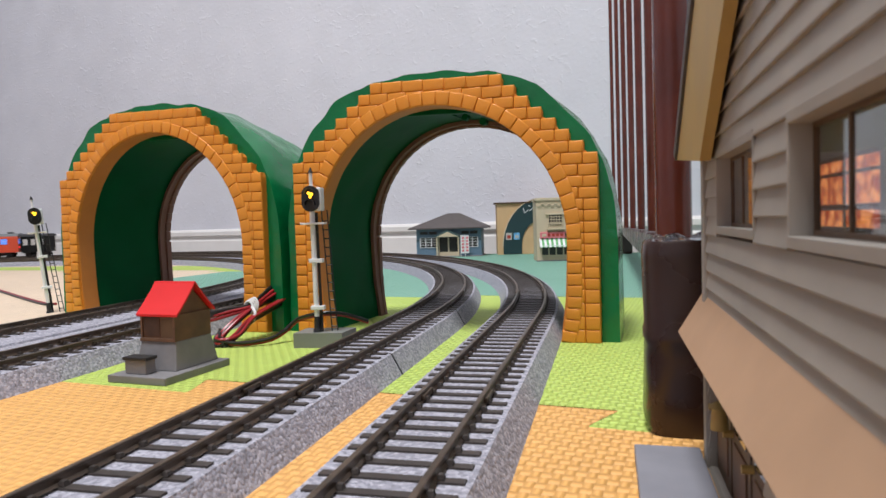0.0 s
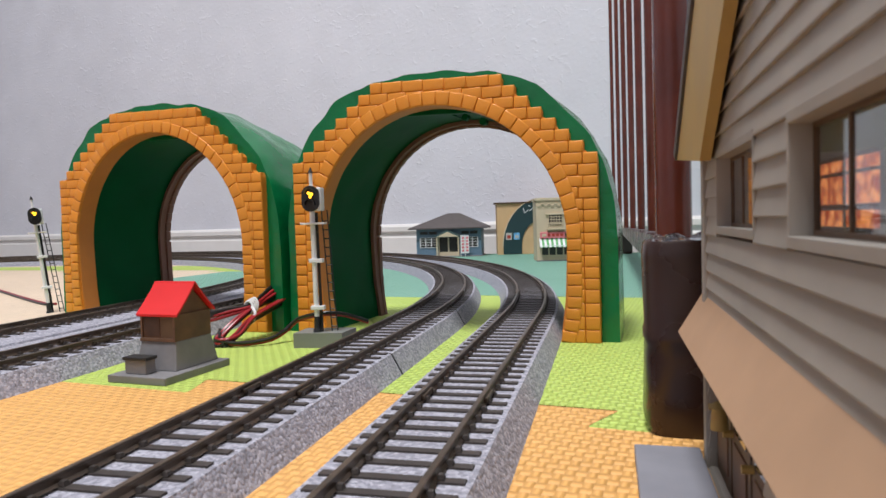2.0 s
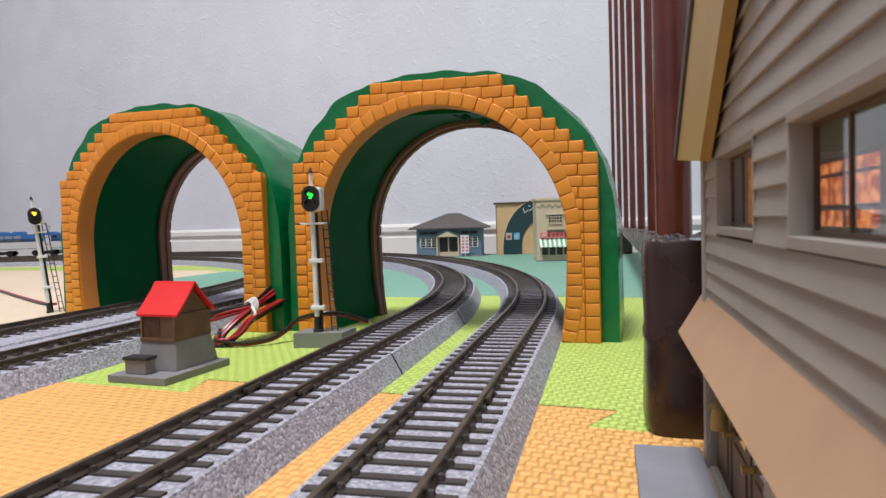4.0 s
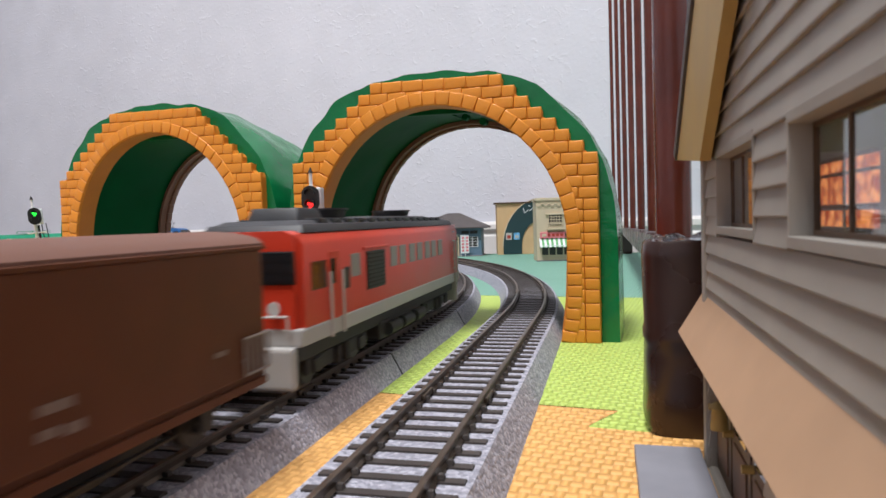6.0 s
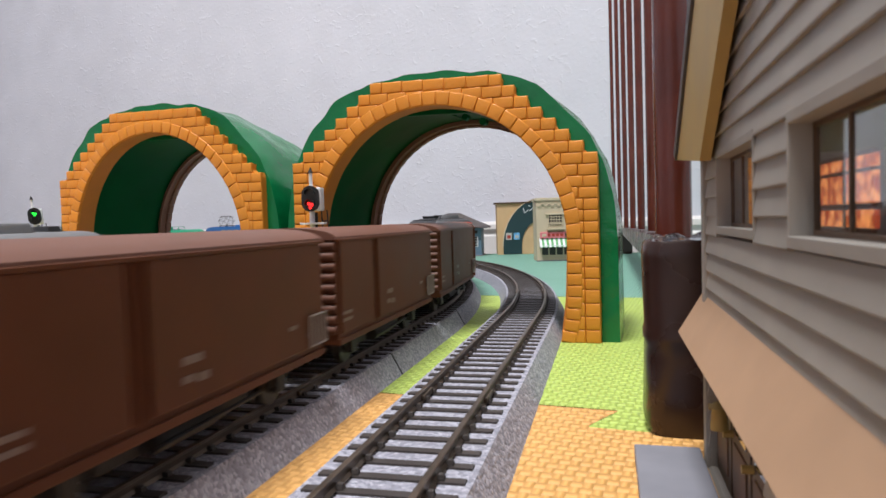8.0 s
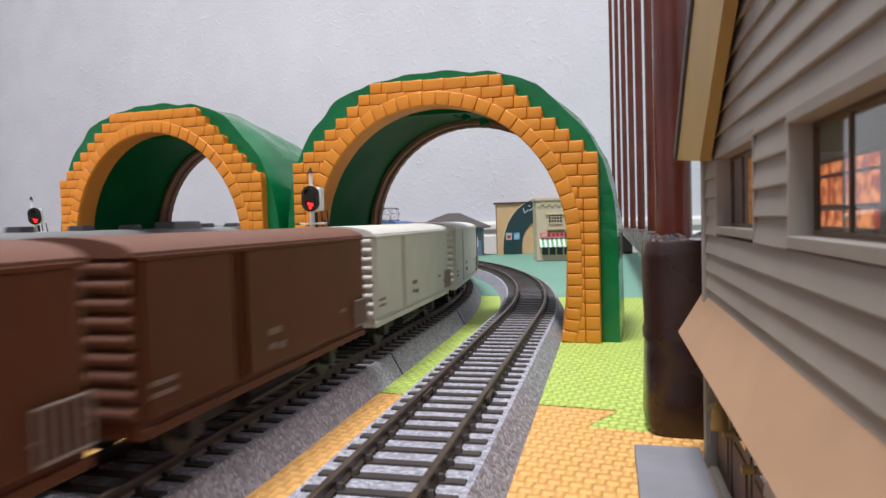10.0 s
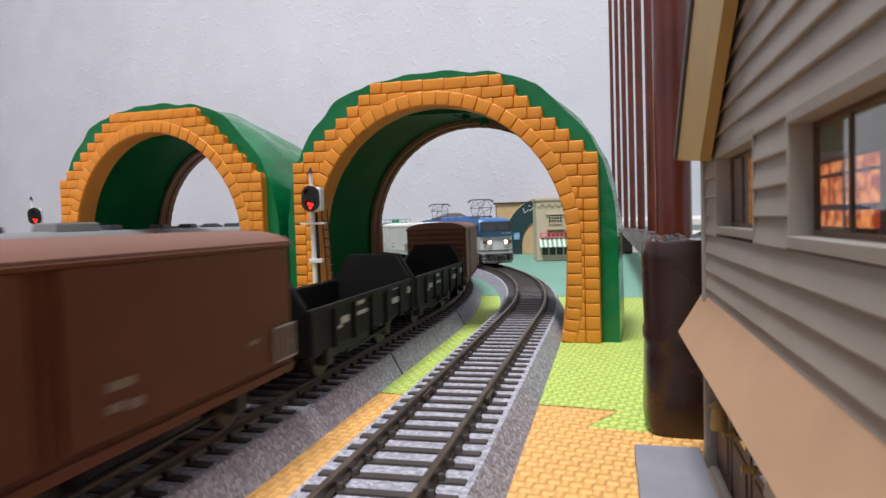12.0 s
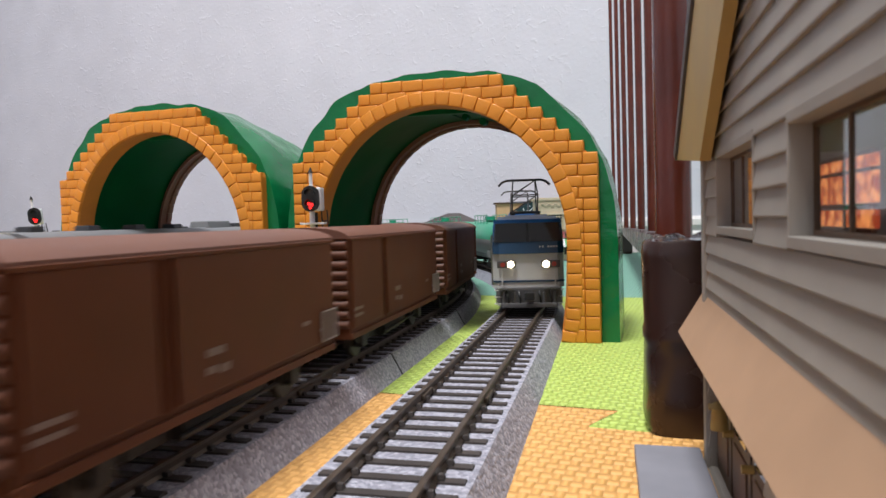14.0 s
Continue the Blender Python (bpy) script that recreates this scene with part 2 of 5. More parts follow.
def tube(bm, pts, r, seg=7):
    pts = [Vector(p) for p in pts]
    rings, a = [], None
    for i, p in enumerate(pts):
        d = (pts[min(i + 1, len(pts) - 1)] - pts[max(i - 1, 0)]).normalized()
        a = d.orthogonal().normalized() if a is None else (a - a.dot(d) * d).normalized()
        b = d.cross(a)
        rings.append([bm.verts.new(p + r * (math.cos(2 * math.pi * k / seg) * a + math.sin(2 * math.pi * k / seg) * b)) for k in range(seg)])
    for s, t in zip(rings[:-1], rings[1:]):
        for k in range(seg):
            bm.faces.new((s[k], s[(k + 1) % seg], t[(k + 1) % seg], t[k]))
    bm.faces.new(rings[0][::-1])
    bm.faces.new(rings[-1])
    return bm


def curve_pts(ctrl, n=12):
    ctrl = [Vector(c) for c in ctrl]
    out = []
    for i in range(len(ctrl) - 1):
        p0, p1, p2, p3 = ctrl[max(i - 1, 0)], ctrl[i], ctrl[i + 1], ctrl[min(i + 2, len(ctrl) - 1)]
        for k in range(n):
            f = k / n
            out.append(0.5 * ((2 * p1) + (-p0 + p2) * f + (2 * p0 - 5 * p1 + 4 * p2 - p3) * f * f + (-p0 + 3 * p1 - 3 * p2 + p3) * f ** 3))
    return out + [ctrl[-1]]


def extrude(bm, outline, a, b, axis="y"):
    """A prism: the outline (two coordinates a corner) carried from a to b along an axis."""
    put = {"y": lambda p, t: (p[0], t, p[1]), "x": lambda p, t: (t, p[0], p[1]), "z": lambda p, t: (p[0], p[1], t)}[axis]
    r0 = [bm.verts.new(put(p, a)) for p in outline]
    r1 = [bm.verts.new(put(p, b)) for p in outline]
    n = len(outline)
    for i in range(n):
        bm.faces.new((r0[i], r0[(i + 1) % n], r1[(i + 1) % n], r1[i]))
    bm.faces.new(r0[::-1])
    bm.faces.new(r1)
    return bm


def mesh_of(name, bm, material, smooth=False):
    bmesh.ops.recalc_face_normals(bm, faces=bm.faces[:])
    bmesh.ops.scale(bm, vec=(MM, MM, MM), verts=bm.verts[:])
    me = bpy.data.meshes.new(name)
    bm.to_mesh(me)
    bm.free()
    for m in material if isinstance(material, (list, tuple)) else [material]:
        me.materials.append(m)
    if smooth:
        for p in me.polygons:
            p.use_smooth = True
        me.set_sharp_from_angle(angle=radians(40))
    return me


def part(name, bm, material, parent=None, label="", smooth=False):
    ob = new(name, mesh_of(name, bm, material, smooth))
    if parent is not None:
        ob.parent = parent
    if label:
        ob["label"] = label
    return ob


def shared(name, me, parent, m):
    ob = new(name, me)
    ob.parent = parent
    ob.matrix_basis = m
    return ob


def thing(name, label, category, group="", m=None, kind=""):
    ob = new(name)
    ob.empty_display_size = 0.01
    tagged(ob, label, category, group, kind)
    if m is not None:
        ob.matrix_basis = m
    return ob


def at(x, y, z=0.0, turn=0.0):
    return Matrix.Translation((x * MM, y * MM, z * MM)) @ Matrix.Rotation(radians(turn), 4, "Z")


B = bmesh.new

# ---- room ----
ROOM = -27.5                       # turn of the room against the view
room = at(0, 0, 0, ROOM)


def slab(name, x0, x1, y0, y1, z0, z1, material, label):
    ob = part(name, box(B(), x0, x1, y0, y1, z0, z1), material)
    ob.matrix_basis = room
    return tagged(ob, label, name.split("_")[0], kind="structure")


slab("floor", -2700, 1900, -2700, 1060, -40, -10.5, WOODFLOOR, "pale wooden floorboards under the play mats")
slab("wall_north", -2700, 1900, 1028, 1128, -10.5, 2400, WALLPAPER, "white wall with embossed wallpaper")
slab("wall_east", 1800, 1900, -2700, 1028, -10.5, 2400, WALLPAPER, "white wall with embossed wallpaper")
slab("wall_west", -2700, -2600, -2600, 1028, -10.5, 2400, WALLPAPER, "white wall with embossed wallpaper")
slab("wall_south", -2700, 1800, -2700, -2600, -10.5, 2400, WALLPAPER, "white wall with embossed wallpaper")
slab("ceiling", -2700, 1900, -2700, 1128, 2400, 2450, PLASTER, "white papered ceiling")
bm = B()
extrude(bm, [(1028, -10), (1019, -10), (1019, 26), (1021, 29), (1021, 36), (1016, 38), (1016, 46), (1021, 50), (1028, 51)], -2600, 1800, "x")
sk = part("baseboard", bm, SKIRT)
sk.matrix_basis = room
tagged(sk, "cream moulded skirting board along the wall", "baseboard", kind="structure")

# ---- mats ----
MAT_TURN = -21.5


def wave(u0, u1, v, phase):
    """The interlocking edge: dovetail tongues one way and the other."""
    pts, u = [(u0, v - 8)], phase
    half = 138.0
    while u < u1 + 276:
        for a, b in ((u, 9.0), (u + half, -9.0)):
            if u0 + 12 < a < u1 - 12:
                s = 9 if b > 0 else -9
                pts += [(a + 3.2, v - s), (a + 3.6, v - s * 0.8), (a - 3.6, v + s * 0.8), (a - 3.2, v + s)]
        u += 276
    pts[0] = (u0, pts[1][1] if len(pts) > 1 else v)
    pts.append((u1, pts[-1][1]))
    return pts


def floor_mat(u0, u1, v0, v1, material, label, low=True, high=True):
    lo = wave(u0, u1, v0, -1267) if low else [(u0, v0), (u1, v0)]
    hi = wave(u0, u1, v1, -1267) if high else [(u0, v1), (u1, v1)]
    gap = 0.35
    lo = [(a, b + gap) for a, b in lo]
    hi = [(a, b - gap) for a, b in hi]
    bm = B()
    extrude(bm, lo + hi[::-1], -10, 0, "z")
    top = [e for e in bm.edges if all(abs(v.co.z) < 1e-6 for v in e.verts)]
    bmesh.ops.bevel(bm, geom=top, offset=0.8, segments=2, affect="EDGES", profile=0.6)
    ob = part("floor_mat", bm, material)
    ob.matrix_basis = at(0, 0, 0, MAT_TURN)
    return tagged(ob, label, "play mat", "interlocking mats on the floor")


floor_mat(-700, 420, -900, 178, MAT_ORANGE, "orange foam play mat with embossed weave", low=False)
floor_mat(-395, 420, 178, 440, MAT_GREEN, "lime green foam play mat with embossed weave")
floor_mat(-1200, -396, 178, 440, MAT_BEIGE, "beige foam play mat with embossed weave")
floor_mat(-548, 420, 440, 665, MAT_TEAL, "sea green foam play mat with embossed weave")
floor_mat(-1400, -549, 440, 665, MAT_BEIGE, "beige foam play mat with embossed weave")
floor_mat(-1500, -520, 665, 745, MAT_GREEN, "lime green foam play mat strip with embossed weave")
floor_mat(-519, 420, 665, 1000, MAT_TEAL, "sea green foam play mat with embossed weave", high=False)
floor_mat(-1700, -520, 745, 1000, MAT_BEIGE, "beige foam play mat with embossed weave", high=False)


# ---- tracks ----
def path(r, s0, s1, step=14.0):
    n = max(2, int((s1 - s0) / step))
    return [s0 + (s1 - s0) * i / n for i in range(n + 1)]


def sweep(bm, profile, r, s0, s1, step=14.0):
    rings = []
    for s in path(r, s0, s1, step):
        rings.append([bm.verts.new((*along(s, r, o)[:2], z)) for o, z in profile])
    n = len(profile)
    for p, q in zip(rings[:-1], rings[1:]):
        for i in range(n):
            bm.faces.new((p[i], p[(i + 1) % n], q[(i + 1) % n], q[i]))
    bm.faces.new(rings[0])
    bm.faces.new(rings[-1][::-1])
    return bm


RAIL_PROFILE = [(-1.0, 8.0), (1.0, 8.0), (0.4, 8.6), (0.4, 9.7), (0.62, 9.9), (0.62, 10.4), (0.4, 10.5), (-0.4, 10.5), (-0.62, 10.4), (-0.62, 9.9), (-0.4, 9.7), (-0.4, 8.6)]
sleeper_mesh = mesh_of("sleeper", box(B(), -1.35, 1.35, -14.2, 14.2, 6.6, 7.85, 0.0, (0.2, 0.15)), SLEEPER)


def track(name, label, r, s0, s1, near, fill_in=0.0, fill_out=0.0):
    t = thing(name, label, "model track", "concentric railway tracks")
    edge = [(-19.3 - fill_in, 0), (19.3 + fill_out, 0), (15.3 + fill_out, 7.4), (-15.3 - fill_in, 7.4)]
    part("roadbed", sweep(B(), edge, r, s0, s1), BALLAST, t, "moulded grey granite ballast")
    for side in (-8.25, 8.25):
        prof = [(o + side, z) for o, z in RAIL_PROFILE]
        part("rail", sweep(B(), prof, r, s0, s1), STEEL, t, "tarnished steel rail")
    rest, chairs = B(), B()
    s = s0 + 4
    while s < s1 - 2:
        x, y, h = along(s, r)
        if near[0] < s < near[1]:
            shared("sleeper", sleeper_mesh, t, Matrix.Translation((x * MM, y * MM, 0)) @ Matrix.Rotation(h, 4, "Z"))
        else:
            c, d = math.cos(h), math.sin(h)
            vs = []
            for z in (6.6, 7.85):
                for a, b in ((-1.3, -14.2), (1.3, -14.2), (1.3, 14.2), (-1.3, 14.2)):
                    vs.append(rest.verts.new((x + a * c - b * d, y + a * d + b * c, z)))
            for q in ((4, 5, 6, 7), (0, 1, 5, 4), (1, 2, 6, 5), (2, 3, 7, 6), (3, 0, 4, 7)):
                rest.faces.new([vs[i] for i in q])
        if -230 < s < 350:
            c, d = math.cos(h), math.sin(h)
            for side in (-9.5, -7.0, 7.0, 9.5):
                vs = []
                for z, k in ((8.0, 1.0), (8.9, 0.7)):
                    for a, b in ((-0.8 * k, -0.75 * k), (0.8 * k, -0.75 * k), (0.8 * k, 0.75 * k), (-0.8 * k, 0.75 * k)):
                        b += side
                        vs.append(chairs.verts.new((x + a * c - b * d, y + a * d + b * c, z)))
                for q in ((4, 5, 6, 7), (0, 1, 5, 4), (1, 2, 6, 5), (2, 3, 7, 6), (3, 0, 4, 7)):
                    chairs.faces.new([vs[i] for i in q])
        s += 7.2
    if rest.verts:
        part("sleeper_rest", rest, SLEEPER, t)["kind"] = "stuff"
    if chairs.verts:
        part("rail_fastening", chairs, SLEEPER, t)["kind"] = "stuff"
    if r == R_A:
        for s in (-84, 25):
            bulge = [(-19.5, 0.1), (19.5, 0.1), (15.45, 7.5), (-15.45, 7.5)]
            part("roadbed_joint", sweep(B(), bulge, r, s, s + 0.9, 0.4), UNDER, t, "thin dark gap between roadbed lengths")
    for s in (-140, 105, 350, 595, 840):
        if s0 < s < s1:
            for side in (-8.25, 8.25):
                x, y, h = along(s, r, side)
                ob = part("rail_joiner", box(B(), -4.5, 4.5, -1.3, 1.3, 8.3, 9.6, 0.25), STEEL, t, "metal rail joiner")
                ob.matrix_basis = at(x, y, 0, math.degrees(h))
    return t


track("outer_track", "grey ballasted model railway track, outermost, curving round", R_B, -420, loop(R_B) - 420, (-230, 620))
track("second_track", "grey ballasted model railway track through the larger arch", R_A, -420, loop(R_A) - 420, (-230, 560))
track("third_track", "grey ballasted model railway track beside the little hut", R_C, -420, loop(R_C) - 420, (-200, 260), fill_in=15)
track("inner_track", "grey ballasted model railway track, innermost, passing the arch", R_D, -420, loop(R_D) - 420, (-160, 300), fill_out=15)


# ---- tunnels ----
def stones(r, z):
    """Half the opening's width at height z, for an arch of radius r that springs at 48 mm."""
    if z <= 46:
        return r - (0.04 * (46 - z) if z > 20 else 1.0 + 0.125 * (20 - z))
    return math.sqrt(max(0.0, r * r - (z - 46) ** 2))


def arch_line(r, n=28, z0=0.0):
    pts = [(77 - r + 3.5, z0), (77 - r + 1.0, 20)]
    pts += [(77 - r * math.cos(math.pi * i / n), 46 + r * math.sin(math.pi * i / n)) for i in range(n + 1)]
    return pts + [(77 + r - 1.0, 20), (77 + r - 3.5, z0)]


STEP_L, STEP_R, STEP_H, STEP_Z = 6.37, 5.88, 5.17, 83.7


def step_edges(z):
    """Where the stepped outline begins and ends at height z."""
    k = 0 if z < STEP_Z else min(7, int((z - STEP_Z) / STEP_H) + 1)
    return 2.2 + STEP_L * k, 152.5 - STEP_R * k


def step_line():
    left, right = [(2.2, 0), (2.2, STEP_Z)], [(152.5, 0), (152.5, STEP_Z)]
    for k in range(1, 8):
        left += [(2.2 + STEP_L * k, STEP_Z + STEP_H * (k - 1)), (2.2 + STEP_L * k, STEP_Z + STEP_H * k)]
        right += [(152.5 - STEP_R * k, STEP_Z + STEP_H * (k - 1)), (152.5 - STEP_R * k, STEP_Z + STEP_H * k)]
    return left + right[::-1]


def ring_strip(bm, inner, outer, v0, v1):
    """A flat band between two outlines with as many points each, v0 to v1 thick."""
    rows = [[bm.verts.new((a, v, b)) for a, b in line] for v in (v0, v1) for line in (inner, outer)]
    n = len(inner)
    for i in range(n - 1):
        for p, q in ((0, 1), (1, 3), (3, 2), (2, 0)):
            bm.faces.new((rows[p][i], rows[p][i + 1], rows[q][i + 1], rows[q][i]))
    for i in (0, n - 1):
        bm.faces.new([rows[k][i] for k in (0, 1, 3, 2)])
    return bm


def resample(line, n):
    seg = [math.dist(a, b) for a, b in zip(line[:-1], line[1:])]
    total, out = sum(seg), []
    for k in range(n + 1):
        d, i = total * k / n, 0
        while i < len(seg) - 1 and d > seg[i]:
            d -= seg[i]
            i += 1
        f = min(1, d / seg[i])
        out.append((line[i][0] + f * (line[i + 1][0] - line[i][0]), line[i][1] + f * (line[i + 1][1] - line[i][1])))
    return out


def hill_line(k, v, n):
    """Outer outline of the green shell at depth v; k scales it."""
    out = []
    for i in range(n + 1):
        a = math.pi * i / n
        c, s = math.cos(a), math.sin(a)
        lump = 2.6 * noise.noise(Vector((3.1 * c, v / 21.0, 2.7 * s))) + 2.2 * noise.noise(Vector((8 * c, v / 30.0, 8 * s)))
        w = (82.4 + 0.5 * lump) * k
        out.append((77.5 - math.copysign(abs(c) ** 0.91, c) * w, (123.5 + lump) * k * s ** 0.45))
    return out


DEPTH = 65.0


def tunnel():
    t = thing("toy_tunnel", "green plastic toy tunnel with orange brick arch", "toy tunnel", "toy tunnels over the tracks")
    n = 64
    inner = resample(arch_line(63.4), n)
    shell = B()
    depths = [3.2 + (DEPTH - 3.2) * i / 16 for i in range(17)]
    lines = []
    for v in depths:
        f = (v - 3.2) / (DEPTH - 3.2)
        k = 1.0 + 0.02 * math.sin(math.pi * f) - 0.06 * f
        lines.append([shell.verts.new((a, v, b)) for a, b in hill_line(k, v, n)])
    ins = [[shell.verts.new((a, v, b)) for a, b in inner] for v in (depths[0], depths[-1])]
    for p, q in zip(lines[:-1], lines[1:]):
        for i in range(n):
            shell.faces.new((p[i], p[i + 1], q[i + 1], q[i]))
    for p, q in ((lines[0], ins[0]), (lines[-1], ins[1])):
        for i in range(n):
            shell.faces.new((p[i], p[i + 1], q[i + 1], q[i]))
    # The vault carries the green that is darkened for shade.
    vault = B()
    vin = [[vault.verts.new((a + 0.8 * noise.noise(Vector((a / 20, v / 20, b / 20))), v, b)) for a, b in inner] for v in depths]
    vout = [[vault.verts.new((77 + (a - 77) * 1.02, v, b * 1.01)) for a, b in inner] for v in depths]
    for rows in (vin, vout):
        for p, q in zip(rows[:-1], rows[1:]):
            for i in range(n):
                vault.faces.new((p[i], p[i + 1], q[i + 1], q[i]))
    part("inner_vault", vault, GREEN_SHADED, t, "matt inner vault, its green darkened to stand for the shade inside", smooth=True)
    part("hill_shell", shell, GREEN, t, "glossy moulded green hillside", smooth=True)
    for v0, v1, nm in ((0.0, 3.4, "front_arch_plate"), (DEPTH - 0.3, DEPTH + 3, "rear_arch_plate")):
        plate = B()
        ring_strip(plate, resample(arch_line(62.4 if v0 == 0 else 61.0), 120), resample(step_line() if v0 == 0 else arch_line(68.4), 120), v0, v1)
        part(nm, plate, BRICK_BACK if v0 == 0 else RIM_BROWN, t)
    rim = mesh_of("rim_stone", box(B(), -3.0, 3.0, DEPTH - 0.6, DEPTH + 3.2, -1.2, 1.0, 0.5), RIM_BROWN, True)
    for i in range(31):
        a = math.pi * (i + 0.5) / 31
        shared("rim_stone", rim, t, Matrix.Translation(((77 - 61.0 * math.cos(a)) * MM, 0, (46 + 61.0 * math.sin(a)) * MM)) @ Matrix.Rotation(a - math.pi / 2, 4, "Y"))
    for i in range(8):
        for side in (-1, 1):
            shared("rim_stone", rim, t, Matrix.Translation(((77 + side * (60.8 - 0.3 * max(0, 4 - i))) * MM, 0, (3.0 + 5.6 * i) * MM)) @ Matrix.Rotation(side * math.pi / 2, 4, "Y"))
    lining = B()
    ring_strip(lining, resample(arch_line(61.8), 60), resample(arch_line(63.4), 60), 0.2, 10.0)
    part("arch_lining", lining, BRICK_IN, t, "smooth brown lining inside the arch", smooth=True)
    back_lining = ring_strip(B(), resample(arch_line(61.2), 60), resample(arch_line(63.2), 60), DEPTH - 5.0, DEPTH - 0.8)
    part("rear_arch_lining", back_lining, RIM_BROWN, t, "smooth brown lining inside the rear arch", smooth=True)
    seam = box(B(), 74.6, 75.4, 5.0, DEPTH - 4, 108.6, 109.6)
    part("vault_seam", seam, GREEN_SHADED, t, "moulded seam along the crown")
    tab = B()
    box(tab, 60, 92, 12, 16, 105.6, 109.5, 0.6)
    rod(tab, (98, 14, 101.5), (98, 18, 101.5), 1.8, 12)
    rod(tab, (84, 30, 106.6), (84, 34, 106.6), 1.6, 12)
    part("moulded_rib", tab, GREEN_SHADED, t, "moulded rib and pegs under the crown")
    m = 31

    def pillow(bm):
        bmesh.ops.bevel(bm, geom=[e for e in bm.edges if all(v.co.y < -0.5 for v in e.verts)], offset=0.75, segments=3, affect="EDGES", profile=0.5)
        return bm

    half = math.pi / m / 2 * 0.985
    stone = extrude(B(), [(-61.8 * math.sin(half), -3.2), (61.8 * math.sin(half), -3.2), (68.2 * math.sin(half), 3.2), (-68.2 * math.sin(half), 3.2)], -1.5, 1.0, "y")
    me = mesh_of("arch_stone", pillow(stone), BRICK, True)
    for i in range(m):
        a = math.pi * (i + 0.5) / m
        shared("arch_stone", me, t, Matrix.Translation(((77 - 65.0 * math.cos(a)) * MM, 0, (46 + 65.0 * math.sin(a)) * MM)) @ Matrix.Rotation(a - math.pi / 2, 4, "Y"))
    me2 = mesh_of("leg_stone", pillow(box(B(), -3.2, 3.2, -1.5, 1.0, -2.45, 2.45)), BRICK, True)
    for i in range(9):
        for side in (-1, 1):
            lean = 0 if i > 3 else (4 - i) * 2.2
            off = sum((0.06, 0.1, 0.16, 0.24)[: max(0, 4 - i)]) * 5.1
            shared("leg_stone", me2, t, Matrix.Translation(((77 + side * (65.0 - off)) * MM, 0, (2.55 + 5.1 * i) * MM)) @ Matrix.Rotation(radians(side * lean), 4, "Y"))
    cache = {}

    def lay(a, b, z0, z1):
        w, h = round((b - a - 0.1) * 4) / 4, round((z1 - z0 - 0.1) * 8) / 8
        if (w, h) not in cache:
            cache[w, h] = mesh_of("brick", pillow(box(B(), -w / 2, w / 2, -1.1, 0.6, -h / 2, h / 2)), BRICK, True)
        shared("brick", cache[w, h], t, Matrix.Translation(((a + b) / 2 * MM, 0, (z0 + z1) / 2 * MM)))

    base_rows = 16
    low = 5.9                          # the lowest four courses are taller
    beds = [low * i for i in range(5)] + [4 * low + (STEP_Z - 4 * low) * i / (base_rows - 4) for i in range(1, base_rows - 3)]
    rows = list(zip(beds[:-1], beds[1:]))
    rows += [(STEP_Z + STEP_H * i, STEP_Z + STEP_H * (i + 1)) for i in range(7)]
    for k, (z0, z1) in enumerate(rows):
        zm = (z0 + z1) / 2
        if z0 < STEP_Z:
            left, right = 2.2, 152.5
        else:
            left, right = step_edges(zm)
        hw = stones(66.4, zm) if zm < 112 else 0.0
        if not hw:
            # the two courses above the crown run right across
            count = 7 if k == len(rows) - 1 else 9
            inner = [left + 6.2 + (right - left - 12.0) * i / (count - 2) for i in range(count - 1)]
            cuts = [left] + inner + [right]
            for p, q in zip(cuts[:-1], cuts[1:]):
                lay(p, q, z0, z1)
            continue
        # one block at the outer end, then stretchers that tuck under the ring
        for outer, sgn, reach in ((left, 1, 77 - hw - left), (right, -1, right - 77 - hw)):
            edge = min(reach, 6.3 if (k % 2 or z0 >= STEP_Z or zm < 60) else 8.4)
            cuts = [0.0, edge]
            while reach - cuts[-1] > 11.5:
                cuts.append(cuts[-1] + 9.4)
            if reach - cuts[-1] > 1.4:
                cuts.append(reach)
            for p, q in zip(cuts[:-1], cuts[1:]):
                a, b = sorted((outer + sgn * p, outer + sgn * q))
                lay(a, b, z0, z1)
    # the moulding is a little lower on its one side
    done = set()
    for ob in t.children:
        if ob.name.startswith(("brick", "arch_stone", "leg_stone", "rim_stone")):
            ob.location.z *= 1 - 0.3 * (ob.location.x - 0.077)
        elif ob.data.name not in done:
            done.add(ob.data.name)
            for v in ob.data.vertices:
                v.co.z *= 1 - 0.3 * (v.co.x - 0.077)
    return t


tunnel_1 = tunnel()
tunnel_1.matrix_basis = at(-76.2, 332.5, 0, -20.5)
tunnel_2 = copy_thing(tunnel_1, at(-230.2, 396.0, 0, -23.9))
tunnel_1["label"] = "green plastic toy tunnel with orange brick arch over two tracks"
tunnel_2["label"] = "green plastic toy tunnel with orange brick arch behind the hut"


# ---- rolling stock: x forward, z from the rail head ----
def wheelset(t, x, r=5.4):
    w = B()
    for y in (-8.6, 8.6):
        rod(w, (x, y - 1.2, r), (x, y + 1.2, r), r, 18)
    rod(w, (x, -8, r), (x, 8, r), 1.2, 8)
    part("wheelset", w, WHEEL, t, "dull steel wheelset", smooth=True)


